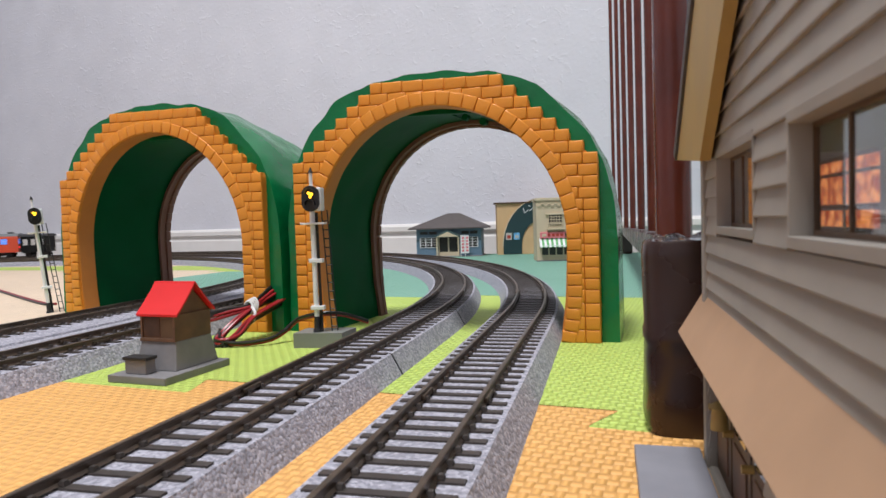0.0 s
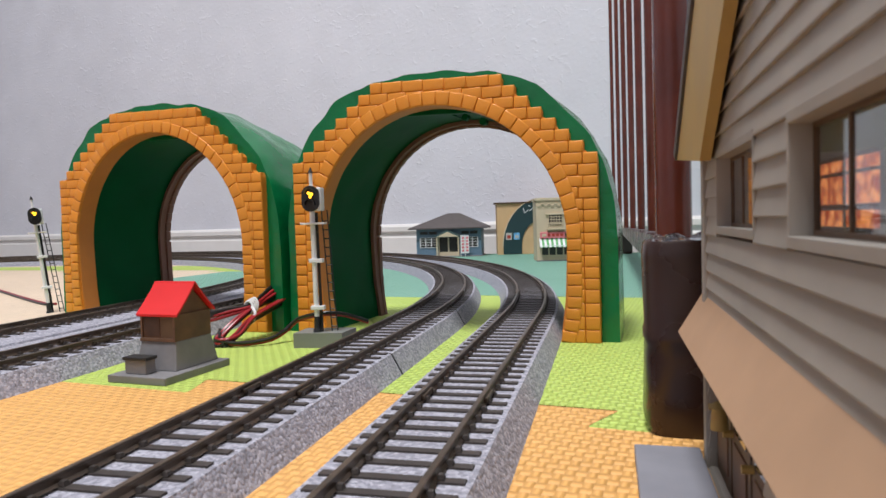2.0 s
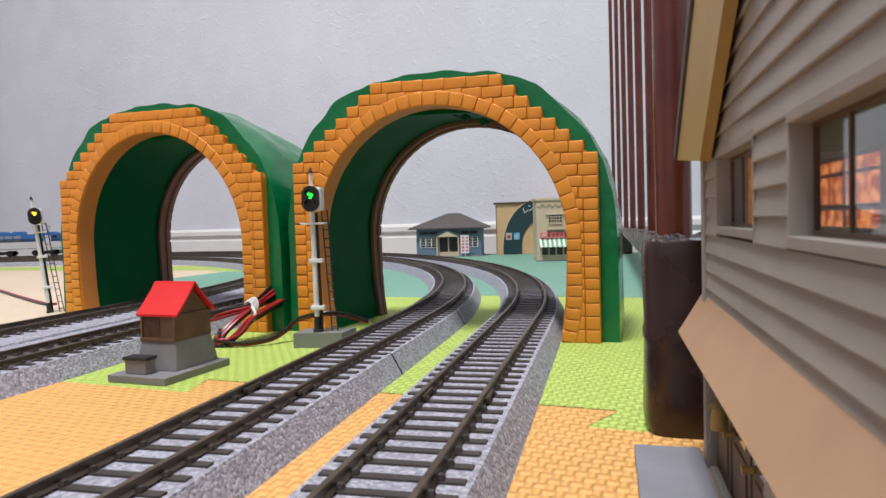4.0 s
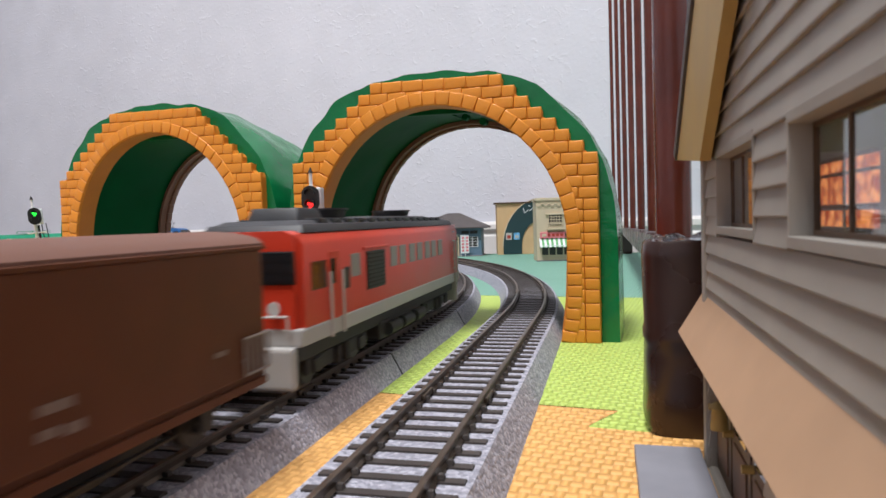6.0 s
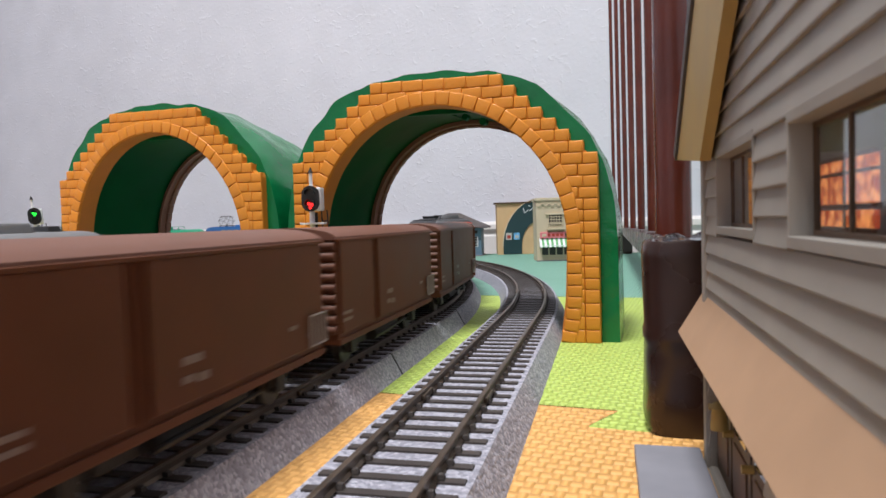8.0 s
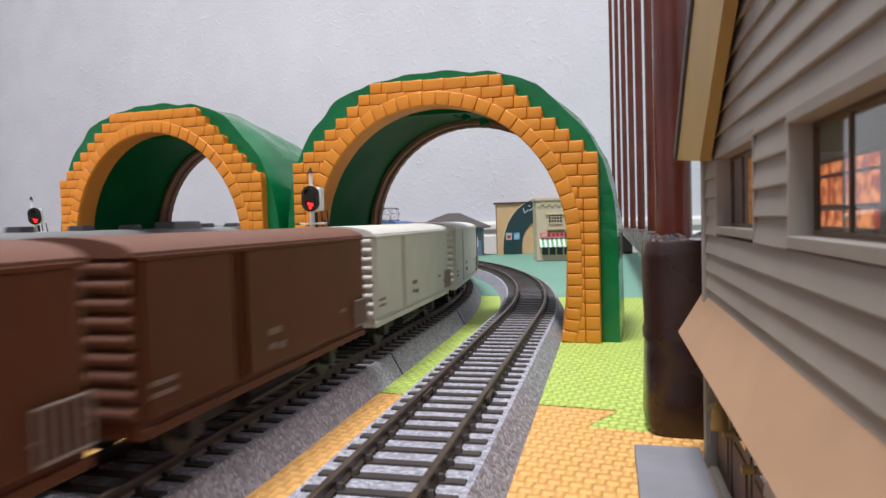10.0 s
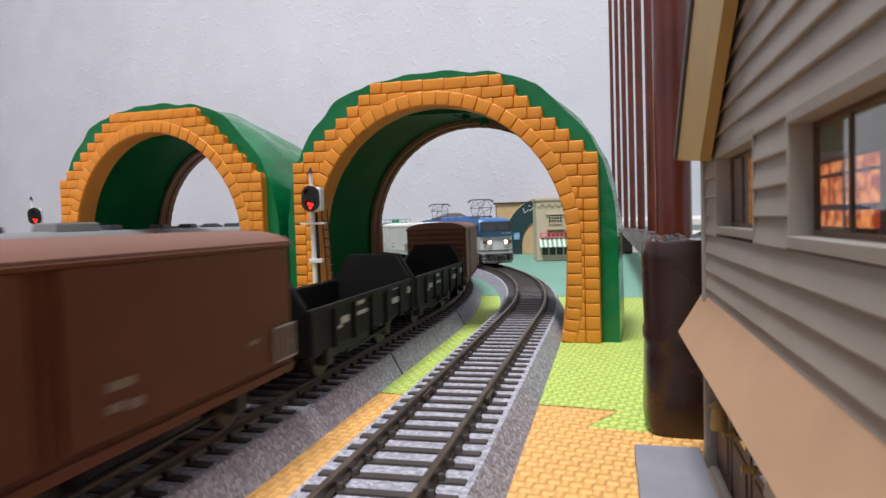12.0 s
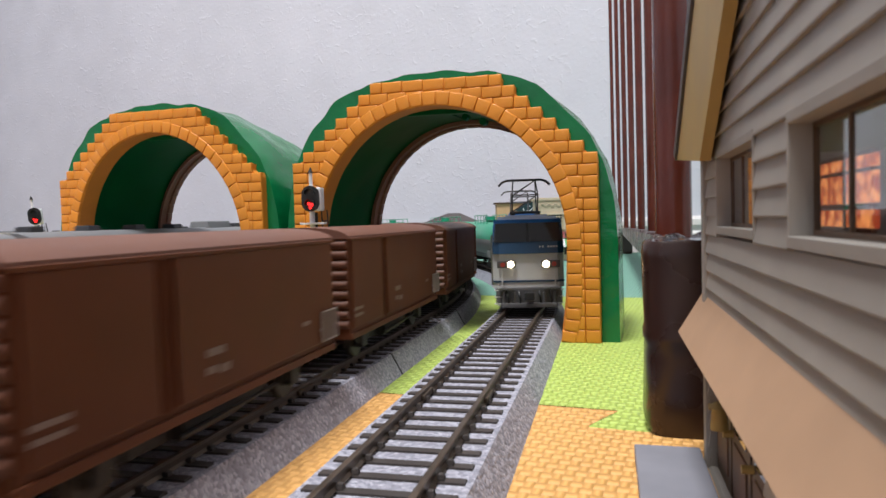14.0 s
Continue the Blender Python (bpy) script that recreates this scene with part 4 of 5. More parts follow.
def tanker():
    t = thing("tank_wagon", "green and grey cylindrical tank wagon", "freight wagon", "tank wagons behind the electric locomotive")
    L = 78.0
    upper, lower = B(), B()
    for b, a0, a1 in ((upper, 0.0, math.pi), (lower, math.pi, 2 * math.pi)):
        rings = []
        for x, k in ((-L + 4, 0.0), (-L + 4.5, 0.55), (-L + 7, 0.88), (-L + 11, 1.0), (-20, 1.0), (0, 1.04), (20, 1.0), (L - 11, 1.0), (L - 7, 0.88), (L - 4.5, 0.55), (L - 4, 0.0)):
            rings.append([b.verts.new((x, 16 * k * math.cos(a0 + (a1 - a0) * i / 16), 27 + (15.5 if a0 == 0 else 15.5) * k * math.sin(a0 + (a1 - a0) * i / 16))) for i in range(17)])
        for p, q in zip(rings[:-1], rings[1:]):
            for i in range(16):
                b.faces.new((p[i], p[i + 1], q[i + 1], q[i]))
    part("tank_top", upper, TANK_GREEN, t, "glossy green upper half", smooth=True)
    part("tank_belly", lower, TANK_GREY, t, "light grey lower half", smooth=True)
    walkb = B()
    box(walkb, -26, 26, -5, 5, 43, 43.8, 0.2)
    for y in (-9, 9):
        for x in (-26, -13, 0, 13, 26):
            rod(walkb, (x, y, 40), (x, y, 48), 0.4, 6)
        rod(walkb, (-26, y, 48), (26, y, 48), 0.4, 6)
    rod(walkb, (0, 0, 43), (0, 0, 47), 5, 16)
    part("catwalk", walkb, TANK_GREEN, t, "green catwalk with railings")
    for side in (-1, 1):
        part("warning_plate", box(B(), -42, -34, side * 15.4 - 0.6, side * 15.4 + 0.6, 27, 35, 0.2), LETTER, t, "pale hazard plate")
        bars = B()
        for z in (28.4, 30.8, 33.2):
            box(bars, -41, -35, side * 16.05 - 0.15, side * 16.05 + 0.15, z - 0.7, z + 0.7)
        part("plate_bars", bars, KIHA_ORANGE, t, "red bars on the plate")
    fr = B()
    box(fr, -L, L, -7, 7, 9, 12.5, 0.4)
    for x in (-50, 50):
        box(fr, x - 5, x + 5, -14, 14, 11, 17, 0.6)
    for e in (-1, 1):
        rod(fr, (e * (L - 1), -13, 10), (e * (L - 1), -13, 24), 0.5, 6)
        rod(fr, (e * (L - 1), 13, 10), (e * (L - 1), 13, 24), 0.5, 6)
        rod(fr, (e * (L - 1), -13, 24), (e * (L - 1), 13, 24), 0.5, 6)
    part("frame", fr, TANK_GREY, t)
    for x in (-54, 54):
        bogie(t, x, 22)
    for e in (-1, 1):
        coupler(t, e * (L - 1))
    return t


def railcar(orange=False, plain=False):
    paint = KIHA_ORANGE if orange else KIHA_RED
    t = thing("railcar", "orange-red lit passenger railcar with grey roof" if orange else "brick red lit passenger railcar with grey roof", "railcar", "passenger train cars")
    L, W = 115.5, 17.8
    sec = [(-W, 9.5), (W, 9.5), (W, 37.5), (W - 0.8, 39.4), (-W + 0.8, 39.4), (-W, 37.5)]
    part("body", extrude(B(), sec, -L, L, "x"), paint, t)
    out = [(-W + 0.3, 39.2), (W - 0.3, 39.2)] + [((W - 0.3) * math.cos(a), 39.4 + 5.2 * math.sin(a) ** 0.8) for a in [math.pi * i / 12 for i in range(1, 12)]]
    part("roof", extrude(B(), out, -L, L, "x"), KIHA_ROOF, t, "curved grey roof", smooth=True)
    for i in range(6):
        x = -98 + i * 39
        part("ventilator", box(B(), x - 5, x + 5, -5, 5, 44, 47.4, 0.7, (0.6, 0.6)), ROOF_BLACK, t, "dark grey roof ventilator")
    part("roof_unit", box(B(), 50, 82, -8, 8, 43.5, 49, 1.0, (1, 1)), KIHA_ROOF, t, "grey roof unit")
    for side in (-1, 1):
        y = side * W
        xs = [-92 + 15.3 * i for i in range(11)] + [84, 93]
        for i, x in enumerate(xs):
            lit = WINDOW_BLUE if (i >= 11 or i == 0) else WINDOW_LIT
            part("window_frame", box(B(), x - 5.9, x + 5.9, y - 0.1, y + 0.15, 24.2, 34.9, 0.1), PANTO, t)
            part("window", box(B(), x - 5.3, x + 5.3, y - 0.2, y + 0.3, 24.8, 34.3, 0.1), lit, t, "lit bluish window")
            part("window_rail", box(B(), x - 5.3, x + 5.3, y - 0.2, y + 0.45, 29.6, 30.2), LETTER, t)
        for x in (-108, 108):
            part("door", box(B(), x - 5, x + 5, y - 0.2, y + 0.15, 11, 35, 0.1), paint, t)
    for e in (-1, 1):
        x = e * L
        part("gangway", box(B(), min(x, x + e * 3), max(x, x + e * 3), -6, 6, 10, 36, 0.4), UNDER, t, "dark gangway bellows")
        for y in (-12.5, 12.5):
            part("end_window", box(B(), x - 0.3, x + 0.4, y - 3.4, y + 3.4, 25, 34, 0.2), WINDOW_BLUE, t, "lit end window")
            part("tail_lamp", rod(B(), (x - 0.3, y, 19), (x + e * 0.7, y, 19), 1.3, 12), TAIL_ON, t, "lit red tail lamp")
        part("head_lamp", rod(B(), (x - 0.3, 0, 40.5), (x + e * 1.5, 0, 40.5), 1.8, 12), LAMP_ON if not plain else SILVER, t, "lit headlamp")
        coupler(t, x)
    fl = B()
    for x0, x1 in ((-48, -20), (-12, 18), (24, 50)):
        box(fl, x0, x1, -14, 14, 3.2, 9.6, 0.8)
    part("underfloor_gear", fl, UNDER, t)
    for x in (-84, 84):
        bogie(t, x, 26)
    return t


# freight train: (maker result, distance of its centre behind the first van's front end, mm)
V_A, PITCH, SHORT = 187.0, 114.3, 97.0
freight = [(diesel(), -102.5)]
brown = van()
white = van(True)
hop = gondola()
edge_at = 0.0
first = {"b": brown, "w": white, "g": hop}
order = "bbbbwwbbggbbbbbbbb"
for n, c in enumerate(order):
    size = SHORT if c == "g" else PITCH + (1.8 if n > 9 else 0.0)   # the last couplings hang slack
    src = first[c]
    ob = src if order.index(c) == n else copy_thing(src, Matrix())
    freight.append((ob, edge_at + size / 2))
    edge_at += size
express = [(electric(), 112.0)]
tank0 = tanker()
for i in range(6):
    express.append((tank0 if i == 0 else copy_thing(tank0, Matrix()), 232.0 + 80 + 163 * i))
red_cars = []
car0 = railcar()
orange0 = railcar(True)
for i in range(7):
    red_cars.append((car0 if i == 0 else orange0 if i == 2 else copy_thing(orange0 if i in (4,) else car0, Matrix()), 120.0 + 236.0 * i))


def glide(table, t):
    for (t0, a), (t1, b) in zip(table[:-1], table[1:]):
        if t <= t1:
            return a + (b - a) * (t - t0) / (t1 - t0)
    return table[-1][1]


EXPRESS_AT = [(0, 1960), (3.2, 1552), (5.3, 1288), (6.5, 1128), (7.5, 986), (8.2, 887), (9.3, 726), (10.5, 548), (11.5, 405), (12.5, 258), (13.3, 140), (14, 14)]
RED_FRONT, RED_V = 498.0, 188.0

# ---- scenery materials ----
SIDING = mat("grey_painted_clapboard", (0.335, 0.305, 0.268), 0.65, vary=0.07, scale=90, stains=0.12, sscale=25, piece=0.04)
TRIM_YELLOW = mat("ochre_painted_bargeboard", (0.40, 0.27, 0.085), 0.55, vary=0.08, scale=80)
AWNING = mat("terracotta_card_awning", (0.40, 0.245, 0.145), 0.75, vary=0.05, scale=120, stains=0.08, sscale=20)
FRAME_BROWN = mat("brown_window_frame_wood", (0.095, 0.052, 0.026), 0.55, vary=0.2, scale=120)
PANE = glass("window_pane_glass")
CLEAR = glass("bubble_clear_plastic", (0.9, 0.92, 0.95), 0.12)
FOOT_BROWN = mat("dark_brown_glossy_plastic", (0.030, 0.013, 0.010), 0.28, vary=0.12, scale=60, stains=0.1, sscale=25)
ROD_BROWN = mat("red_brown_lacquered_tube", (0.105, 0.021, 0.012), 0.24, vary=0.2, scale=50, coat=0.15, stains=0.1, sscale=15)
FIRE = mat("glowing_orange_paper", (0.5, 0.09, 0.02), 0.6, vary=0.5, scale=450, glow=(1.0, 0.22, 0.06), power=0.95)
nt = FIRE.node_tree
fire_noise = nt.nodes.new("ShaderNodeTexNoise")
fire_noise.inputs["Scale"].default_value, fire_noise.inputs["Detail"].default_value = 520, 2
fire_ramp = nt.nodes.new("ShaderNodeValToRGB")
fire_ramp.color_ramp.elements[0].position, fire_ramp.color_ramp.elements[1].position = 0.4, 0.64
fire_ramp.color_ramp.elements[0].color, fire_ramp.color_ramp.elements[1].color = (0.32, 0.035, 0.01, 1), (1.0, 0.34, 0.10, 1)
fire_at = nt.nodes.new("ShaderNodeTexCoord")
nt.links.new(fire_at.outputs["Object"], fire_noise.inputs["Vector"])
nt.links.new(fire_noise.outputs["Fac"], fire_ramp.inputs[0])
nt.links.new(fire_ramp.outputs[0], nt.nodes["Principled BSDF"].inputs["Emission Color"])
STEP_GREY = mat("blue_grey_step_plastic", (0.20, 0.20, 0.225), 0.7, vary=0.1, scale=90)
STATION_BLUE = mat("blue_weatherboard", (0.135, 0.22, 0.30), 0.6, vary=0.06, scale=100)
STATION_TRIM = mat("slate_green_trim", (0.055, 0.10, 0.10), 0.6, vary=0.1, scale=80)
STATION_ROOF = mat("grey_brown_roof_card", (0.085, 0.072, 0.070), 0.7, vary=0.1, scale=120)
CREAM = mat("cream_shop_card", (0.56, 0.47, 0.33), 0.7, vary=0.05, scale=60)
SAND = mat("sandy_shop_card", (0.58, 0.38, 0.20), 0.7, vary=0.05, scale=60)
ARCH_GREEN = mat("dark_teal_sign_card", (0.012, 0.040, 0.045), 0.5, vary=0.06, scale=60)
PINK = mat("pink_sign_card", (0.70, 0.20, 0.23), 0.6, vary=0.06, scale=90)
STRIPE_GREEN = mat("green_awning_stripe", (0.10, 0.36, 0.12), 0.6, vary=0.06, scale=90)
BLUE_SIGN = mat("pale_blue_poster", (0.13, 0.38, 0.66), 0.5, vary=0.3, scale=200)
SHOP_DARK = mat("dark_shop_interior", (0.02, 0.018, 0.016), 0.3, vary=0.1)
CABLE_RED = mat("red_cable_sheath", (0.30, 0.012, 0.018), 0.35, vary=0.08, scale=60)
CABLE_BLACK = mat("black_cable_sheath", (0.010, 0.009, 0.009), 0.35, vary=0.1, scale=60)
TIE = mat("white_twist_tie", (0.78, 0.77, 0.78), 0.5, vary=0.05)
BASE_GREY = mat("grey_green_signal_base", (0.20, 0.205, 0.19), 0.55, vary=0.06, scale=80)
LIGHT_YELLOW = mat("lit_yellow_lens", (0.9, 0.6, 0.1), 0.3, glow=(1.0, 0.52, 0.02), power=3.0)
LIGHT_GREEN = mat("lit_green_lens", (0.1, 0.9, 0.2), 0.3, glow=(0.01, 1.0, 0.05), power=1.8)
LIGHT_RED = mat("lit_red_lens", (0.9, 0.05, 0.05), 0.3, glow=(1.0, 0.012, 0.012), power=2.6)


# ---- wooden house beside the track: x along its front, y out towards the track ----
def wooden_house():
    t = thing("wooden_house", "grey clapboard model house with ochre gable trim and awning", "model house")
    u0, u1 = -70.0, 150.0
    holes = [(100.0, 132.5, 51.3, 65.2), (40.0, 81.5, 51.0, 64.8), (95.0, 146.0, 1.0, 30.0)]
    pitch = 3.77

    def blocked(z0, z1):
        return [(a, b) for a, b, c, d in holes if c - 0.4 < (z0 + z1) / 2 < d + 0.4]
    z, k = 0.0, 0
    while z < 118:
        z1 = 0.93 + pitch * k
        top = u1 if z < 66 else max(u0 + 4, u1 - (z - 66) * 1.05)
        spans, x = [], u0
        for a, b in sorted(blocked(z, z1)):
            if a > x:
                spans.append((x, min(a, top)))
            x = max(x, b)
        if x < top:
            spans.append((x, top))
        for a, b in spans:
            if b - a < 0.5:
                continue
            bm = extrude(B(), [(-2.5, z), (0.5, z), (0.55, z + 0.25), (0.0, z1), (-2.5, z1)], a, b, "x")
            part("siding_board", bm, SIDING, t)
        z, k = z1, k + 1
    part("corner_post", box(B(), u1 - 3.2, u1 + 0.3, -2.2, 0.95, 0, 66, 0.25), SIDING, t, "grey corner board")
    inner = B()
    box(inner, u1 - 3, u1, -62, -2, 0, 66, 0)
    part("end_wall", inner, SIDING, t)
    rear = B()
    for a, b, c, d in ((u0, u1 - 3, 0, 47), (u0, u1 - 3, 66, 90), (u0, 60, 47, 66), (130, u1 - 3, 47, 66)):
        box(rear, a, b, -62, -60, c, d)
    part("rear_wall", rear, SIDING, t)
    part("interior_floor", box(B(), u0, u1 - 3.2, -59.8, -2.6, 40, 42), FRAME_BROWN, t)
    part("bargeboard", extrude(B(), [(175.5, 68), (133.4, 64.4), (104.5, 85.4), (62, 116), (62, 150.5), (100, 123.2), (137.6, 96)], 1.2, 3.2, "y"), TRIM_YELLOW, t, "ochre bargeboard under the roof edge")
    part("roof", extrude(B(), [(176, 68), (138.2, 96.4), (100, 124), (40, 167), (40, 171), (102, 127.5), (140, 99.5), (178.5, 70)], -64, 3.8, "y"), STATION_ROOF, t, "dark grey roof slab")
    part("awning", extrude(B(), [(-0.2, 37.6), (-0.2, 36.2), (5.1, 27.2), (5.5, 28.0)], 20, 155, "x"), AWNING, t, "terracotta sloping awning")
    for a, b, c, d, cols, rows in ((100.0, 132.5, 51.3, 65.2, 2, 1), (40.0, 81.5, 51.0, 64.8, 3, 1)):
        w = part("window", box(B(), a, b, -2.6, -2.3, c, d), PANE, t, "window glass in a brown frame")
        w.visible_shadow = False
        fr = B()
        for p, q, r, s in ((a, b, c - 0.8, c + 0.6), (a, b, d - 0.6, d + 0.8)):
            box(fr, p - 0.4, q + 0.4, -2.8, 0.55, r, s, 0.1)
        for x in (a, b):
            box(fr, x - 0.4, x + 0.4, -2.8, 0.5, c, d, 0.1)
        part("window_frame", fr, SIDING, w, "grey painted window surround")
        sash = B()
        for x in (a + 0.7, b - 0.7):
            box(sash, x - 0.2, x + 0.2, -2.9, -2.0, c, d, 0.1)
        for z in (c + 0.9, d - 0.9):
            box(sash, a + 0.9, b - 0.9, -2.9, -2.0, z - 0.3, z + 0.3, 0.1)
        part("sash", sash, FRAME_BROWN, w, "brown wooden sash")
        for x in ((69.9, 55.0) if cols == 3 else (a + 9.0, a + 22.0)):
            part("muntin", box(B(), x - 0.28, x + 0.28, -2.8, -2.1, c, d, 0.1), FRAME_BROWN, w)
    for (a, b) in ((97.5, 108.3), (111.7, 126.6)):
        for c, d in ((51.8, 54.3), (55.2, 59.5), (60.1, 61.8)):
            part("lit_pane", box(B(), a, b, -14.6, -14.0, c, d), FIRE, t, "glowing orange flame-patterned pane")
    lat = B()
    for z in (51.3, 54.75, 59.8, 62.2):
        box(lat, 99.5, 130.5, -15, -14.3, z - 0.3, z + 0.3)
    part("lattice", lat, WOOD_DARK, t, "dark lattice between the glowing panes")
    for a, b in ((95, 111), (112.5, 128.5), (130, 146)):
        d = part("door", box(B(), a, b, -2.4, -1.2, 1, 30, 0.2), FRAME_BROWN, t, "brown panelled door under the awning")
        part("door_panel", box(B(), a + 2.5, b - 2.5, -1.3, -0.9, 4, 13, 0.2), WOOD_DARK, d)
        part("door_glass", box(B(), a + 2.5, b - 2.5, -1.3, -1.0, 15, 28, 0.1), GLASS_DARK, d)
        part("door_knob", rod(B(), (b - 1.2, -1.2, 14), (b - 1.2, 0.6, 14), 0.7, 10), TRIM_YELLOW, d, "ochre knob")
    t.matrix_basis = at(19.4, -4.9, 0, 75.7)
    s = part("door_step", box(B(), 60, 153, 1.4, 15.5, 0, 2.6, 0.5), STEP_GREY)
    s.matrix_basis = at(19.4, -4.9, 0, 75.7)
    tagged(s, "blue-grey slab step before the house door", "step")
    lamp = B()
    rod(lamp, (125, 1.5, 15.5), (125, 1.5, 19.5), 1.6, 14, 1.2)
    rod(lamp, (125, 1.5, 19.5), (125, 1.5, 20.4), 1.9, 14, 0.8)
    rod(lamp, (125, -1.2, 20.2), (125, 1.5, 20.2), 0.4, 8)
    part("door_lamp", lamp, TRIM_YELLOW, t, "small ochre lamp by the door", smooth=True)
    return t


wooden_house()


# ---- brown tubular rack ----
def tube_rack():
    t = thing("tube_rack", "red-brown lacquered tube rack on a dark plastic foot", "rack")
    foot = B()
    outl = []
    for i in range(28):
        a = 2 * math.pi * i / 28
        c, s = math.cos(a), math.sin(a)
        outl.append((13.5 * math.copysign(abs(c) ** 0.45, c), 11.5 * math.copysign(abs(s) ** 0.45, s)))
    rings = []
    for z, k in ((0, 0.93), (3, 1.0), (19, 0.965), (22, 0.955), (23.2, 0.985), (24.5, 0.985), (26, 0.955), (44, 0.99), (47, 0.97), (48, 0.92)):
        rings.append([foot.verts.new((x * k, y * k, z)) for x, y in outl])
    for p, q in zip(rings[:-1], rings[1:]):
        for i in range(28):
            foot.faces.new((p[i], p[(i + 1) % 28], q[(i + 1) % 28], q[i]))
    foot.faces.new(rings[0][::-1])
    foot.faces.new(rings[-1])
    f = part("foot", foot, FOOT_BROWN, t, "dark brown rounded plastic foot with a moulded ridge", smooth=True)
    f.matrix_basis = at(64.2, 166, 0, -14)
    bub = B()
    rnd = random.Random(5)
    for i in range(16):
        bmesh.ops.create_icosphere(bub, subdivisions=2, radius=rnd.uniform(1.0, 1.9), matrix=Matrix.Translation((rnd.uniform(-10, 10), rnd.uniform(-9, -1), 48.2)))
    bb = part("bubble_sheet", bub, CLEAR, f, "clear bubble sheet pad on the foot", smooth=True)
    spots = [(66.0, 187.0, 5.0), (128.6, 400.0, 3.3), (164.0, 540.0, 3.0), (192.0, 660.0, 2.8), (216.0, 770.0, 2.6), (236.0, 870.0, 2.5), (249.5, 950.0, 2.4)]
    for x, y, r in spots:
        part("tube", rod(B(), (x, y, 47 - (y - 187) * 0.012), (x - 2, y, 900), r, 24), ROD_BROWN, t, "lacquered red-brown tube", smooth=True)
    rail = B()
    prev = None
    for i in range(2):
        x, y = ((70.0, 178.0), (262.0, 950.0))[i]
        ring = [rail.verts.new((x + a, y, z)) for a, z in ((-4, 30), (14, 30), (14, 46.5 - i * 9), (-4, 46.5 - i * 9))]
        if prev:
            for k in range(4):
                rail.faces.new((prev[k], prev[(k + 1) % 4], ring[(k + 1) % 4], ring[k]))
        prev = ring
    rail.faces.new(prev)
    part("bottom_rail", rail, FOOT_BROWN, t, "dark bottom rail")
    part("rear_foot", box(B(), 246, 270, 930, 960, 0, 31, 3.0), FOOT_BROWN, t)
    return t


tube_rack()


# ---- little hut ----
def hut():
    t = thing("trackside_hut", "small wooden hut with red roof on a grey stone plinth", "model hut")
    part("base_slab", box(B(), -15, 15, -20, 20, 0, 3.2, 0.4), STONE, t, "flat grey base slab")
    part("plinth", box(B(), -10.8, 10.8, -9, 17.4, 3.2, 15.2, 0.4, (1.6, 2.2)), STONE, t, "tapered grey stone plinth")
    cab = part("cabin", box(B(), -9.0, 9.0, -6.5, 15.5, 15.2, 26.5, 0.2), WOOD_DARK, t, "dark wooden cabin")
    for x in (-9.0, 8.2):
        part("post", box(B(), x, x + 1.0, -7.2, -6.2, 15.2, 26.5, 0.1), WOOD_DARK, cab)
    part("sill_beam", box(B(), -9.4, 9.4, -7.4, -6.4, 15.2, 16.6, 0.1), WOOD_DARK, cab)
    part("cabin_window", box(B(), -7.6, 1.0, -6.8, -6.4, 17.4, 25.4, 0.1), mat("brown_shutter", (0.06, 0.026, 0.015), 0.6, vary=0.3, scale=200), cab)
    part("cabin_door", box(B(), 1.8, 8.0, -6.8, -6.45, 16.8, 25.6, 0.1), FRAME_BROWN, cab)
    part("gable", extrude(B(), [(-6.5, 26.5), (15.5, 26.5), (4.5, 37.2)], -8.4, 8.4, "x"), WOOD_DARK, t, "dark wooden gable")
    for sgn in (-1, 1):
        roof = B()
        rows = []
        for k in range(5):
            f = k / 4
            y = 4.5 + sgn * (0.4 + 11.6 * f)
            z = 39.4 - 12.6 * f - 1.9 * f * (1 - f)
            rows.append((y, z))
        out = rows + [(y - sgn * 0.1, z - 1.0) for y, z in rows[::-1]]
        part("roof_slope", extrude(roof, out, -10.9, 10.9, "x"), RED_ROOF, t, "bright red curved roof slope", smooth=True)
    part("ridge", rod(B(), (-10.9, 4.5, 39.2), (10.9, 4.5, 39.2), 0.6, 8), RED_ROOF, t)
    bx = part("bench", box(B(), -8.5, 2.5, -17, -11.5, 3.2, 9.0, 0.4), STONE, t, "grey stone bench")
    part("bench_top", box(B(), -9.2, 3.2, -17.6, -11.0, 9.0, 10.4, 0.4), UNDER, bx, "dark wooden bench top")
    return t


h = hut()
h.matrix_basis = at(-104.0, 246.0, 0, -20)
h.scale = (0.87, 0.87, 0.87)


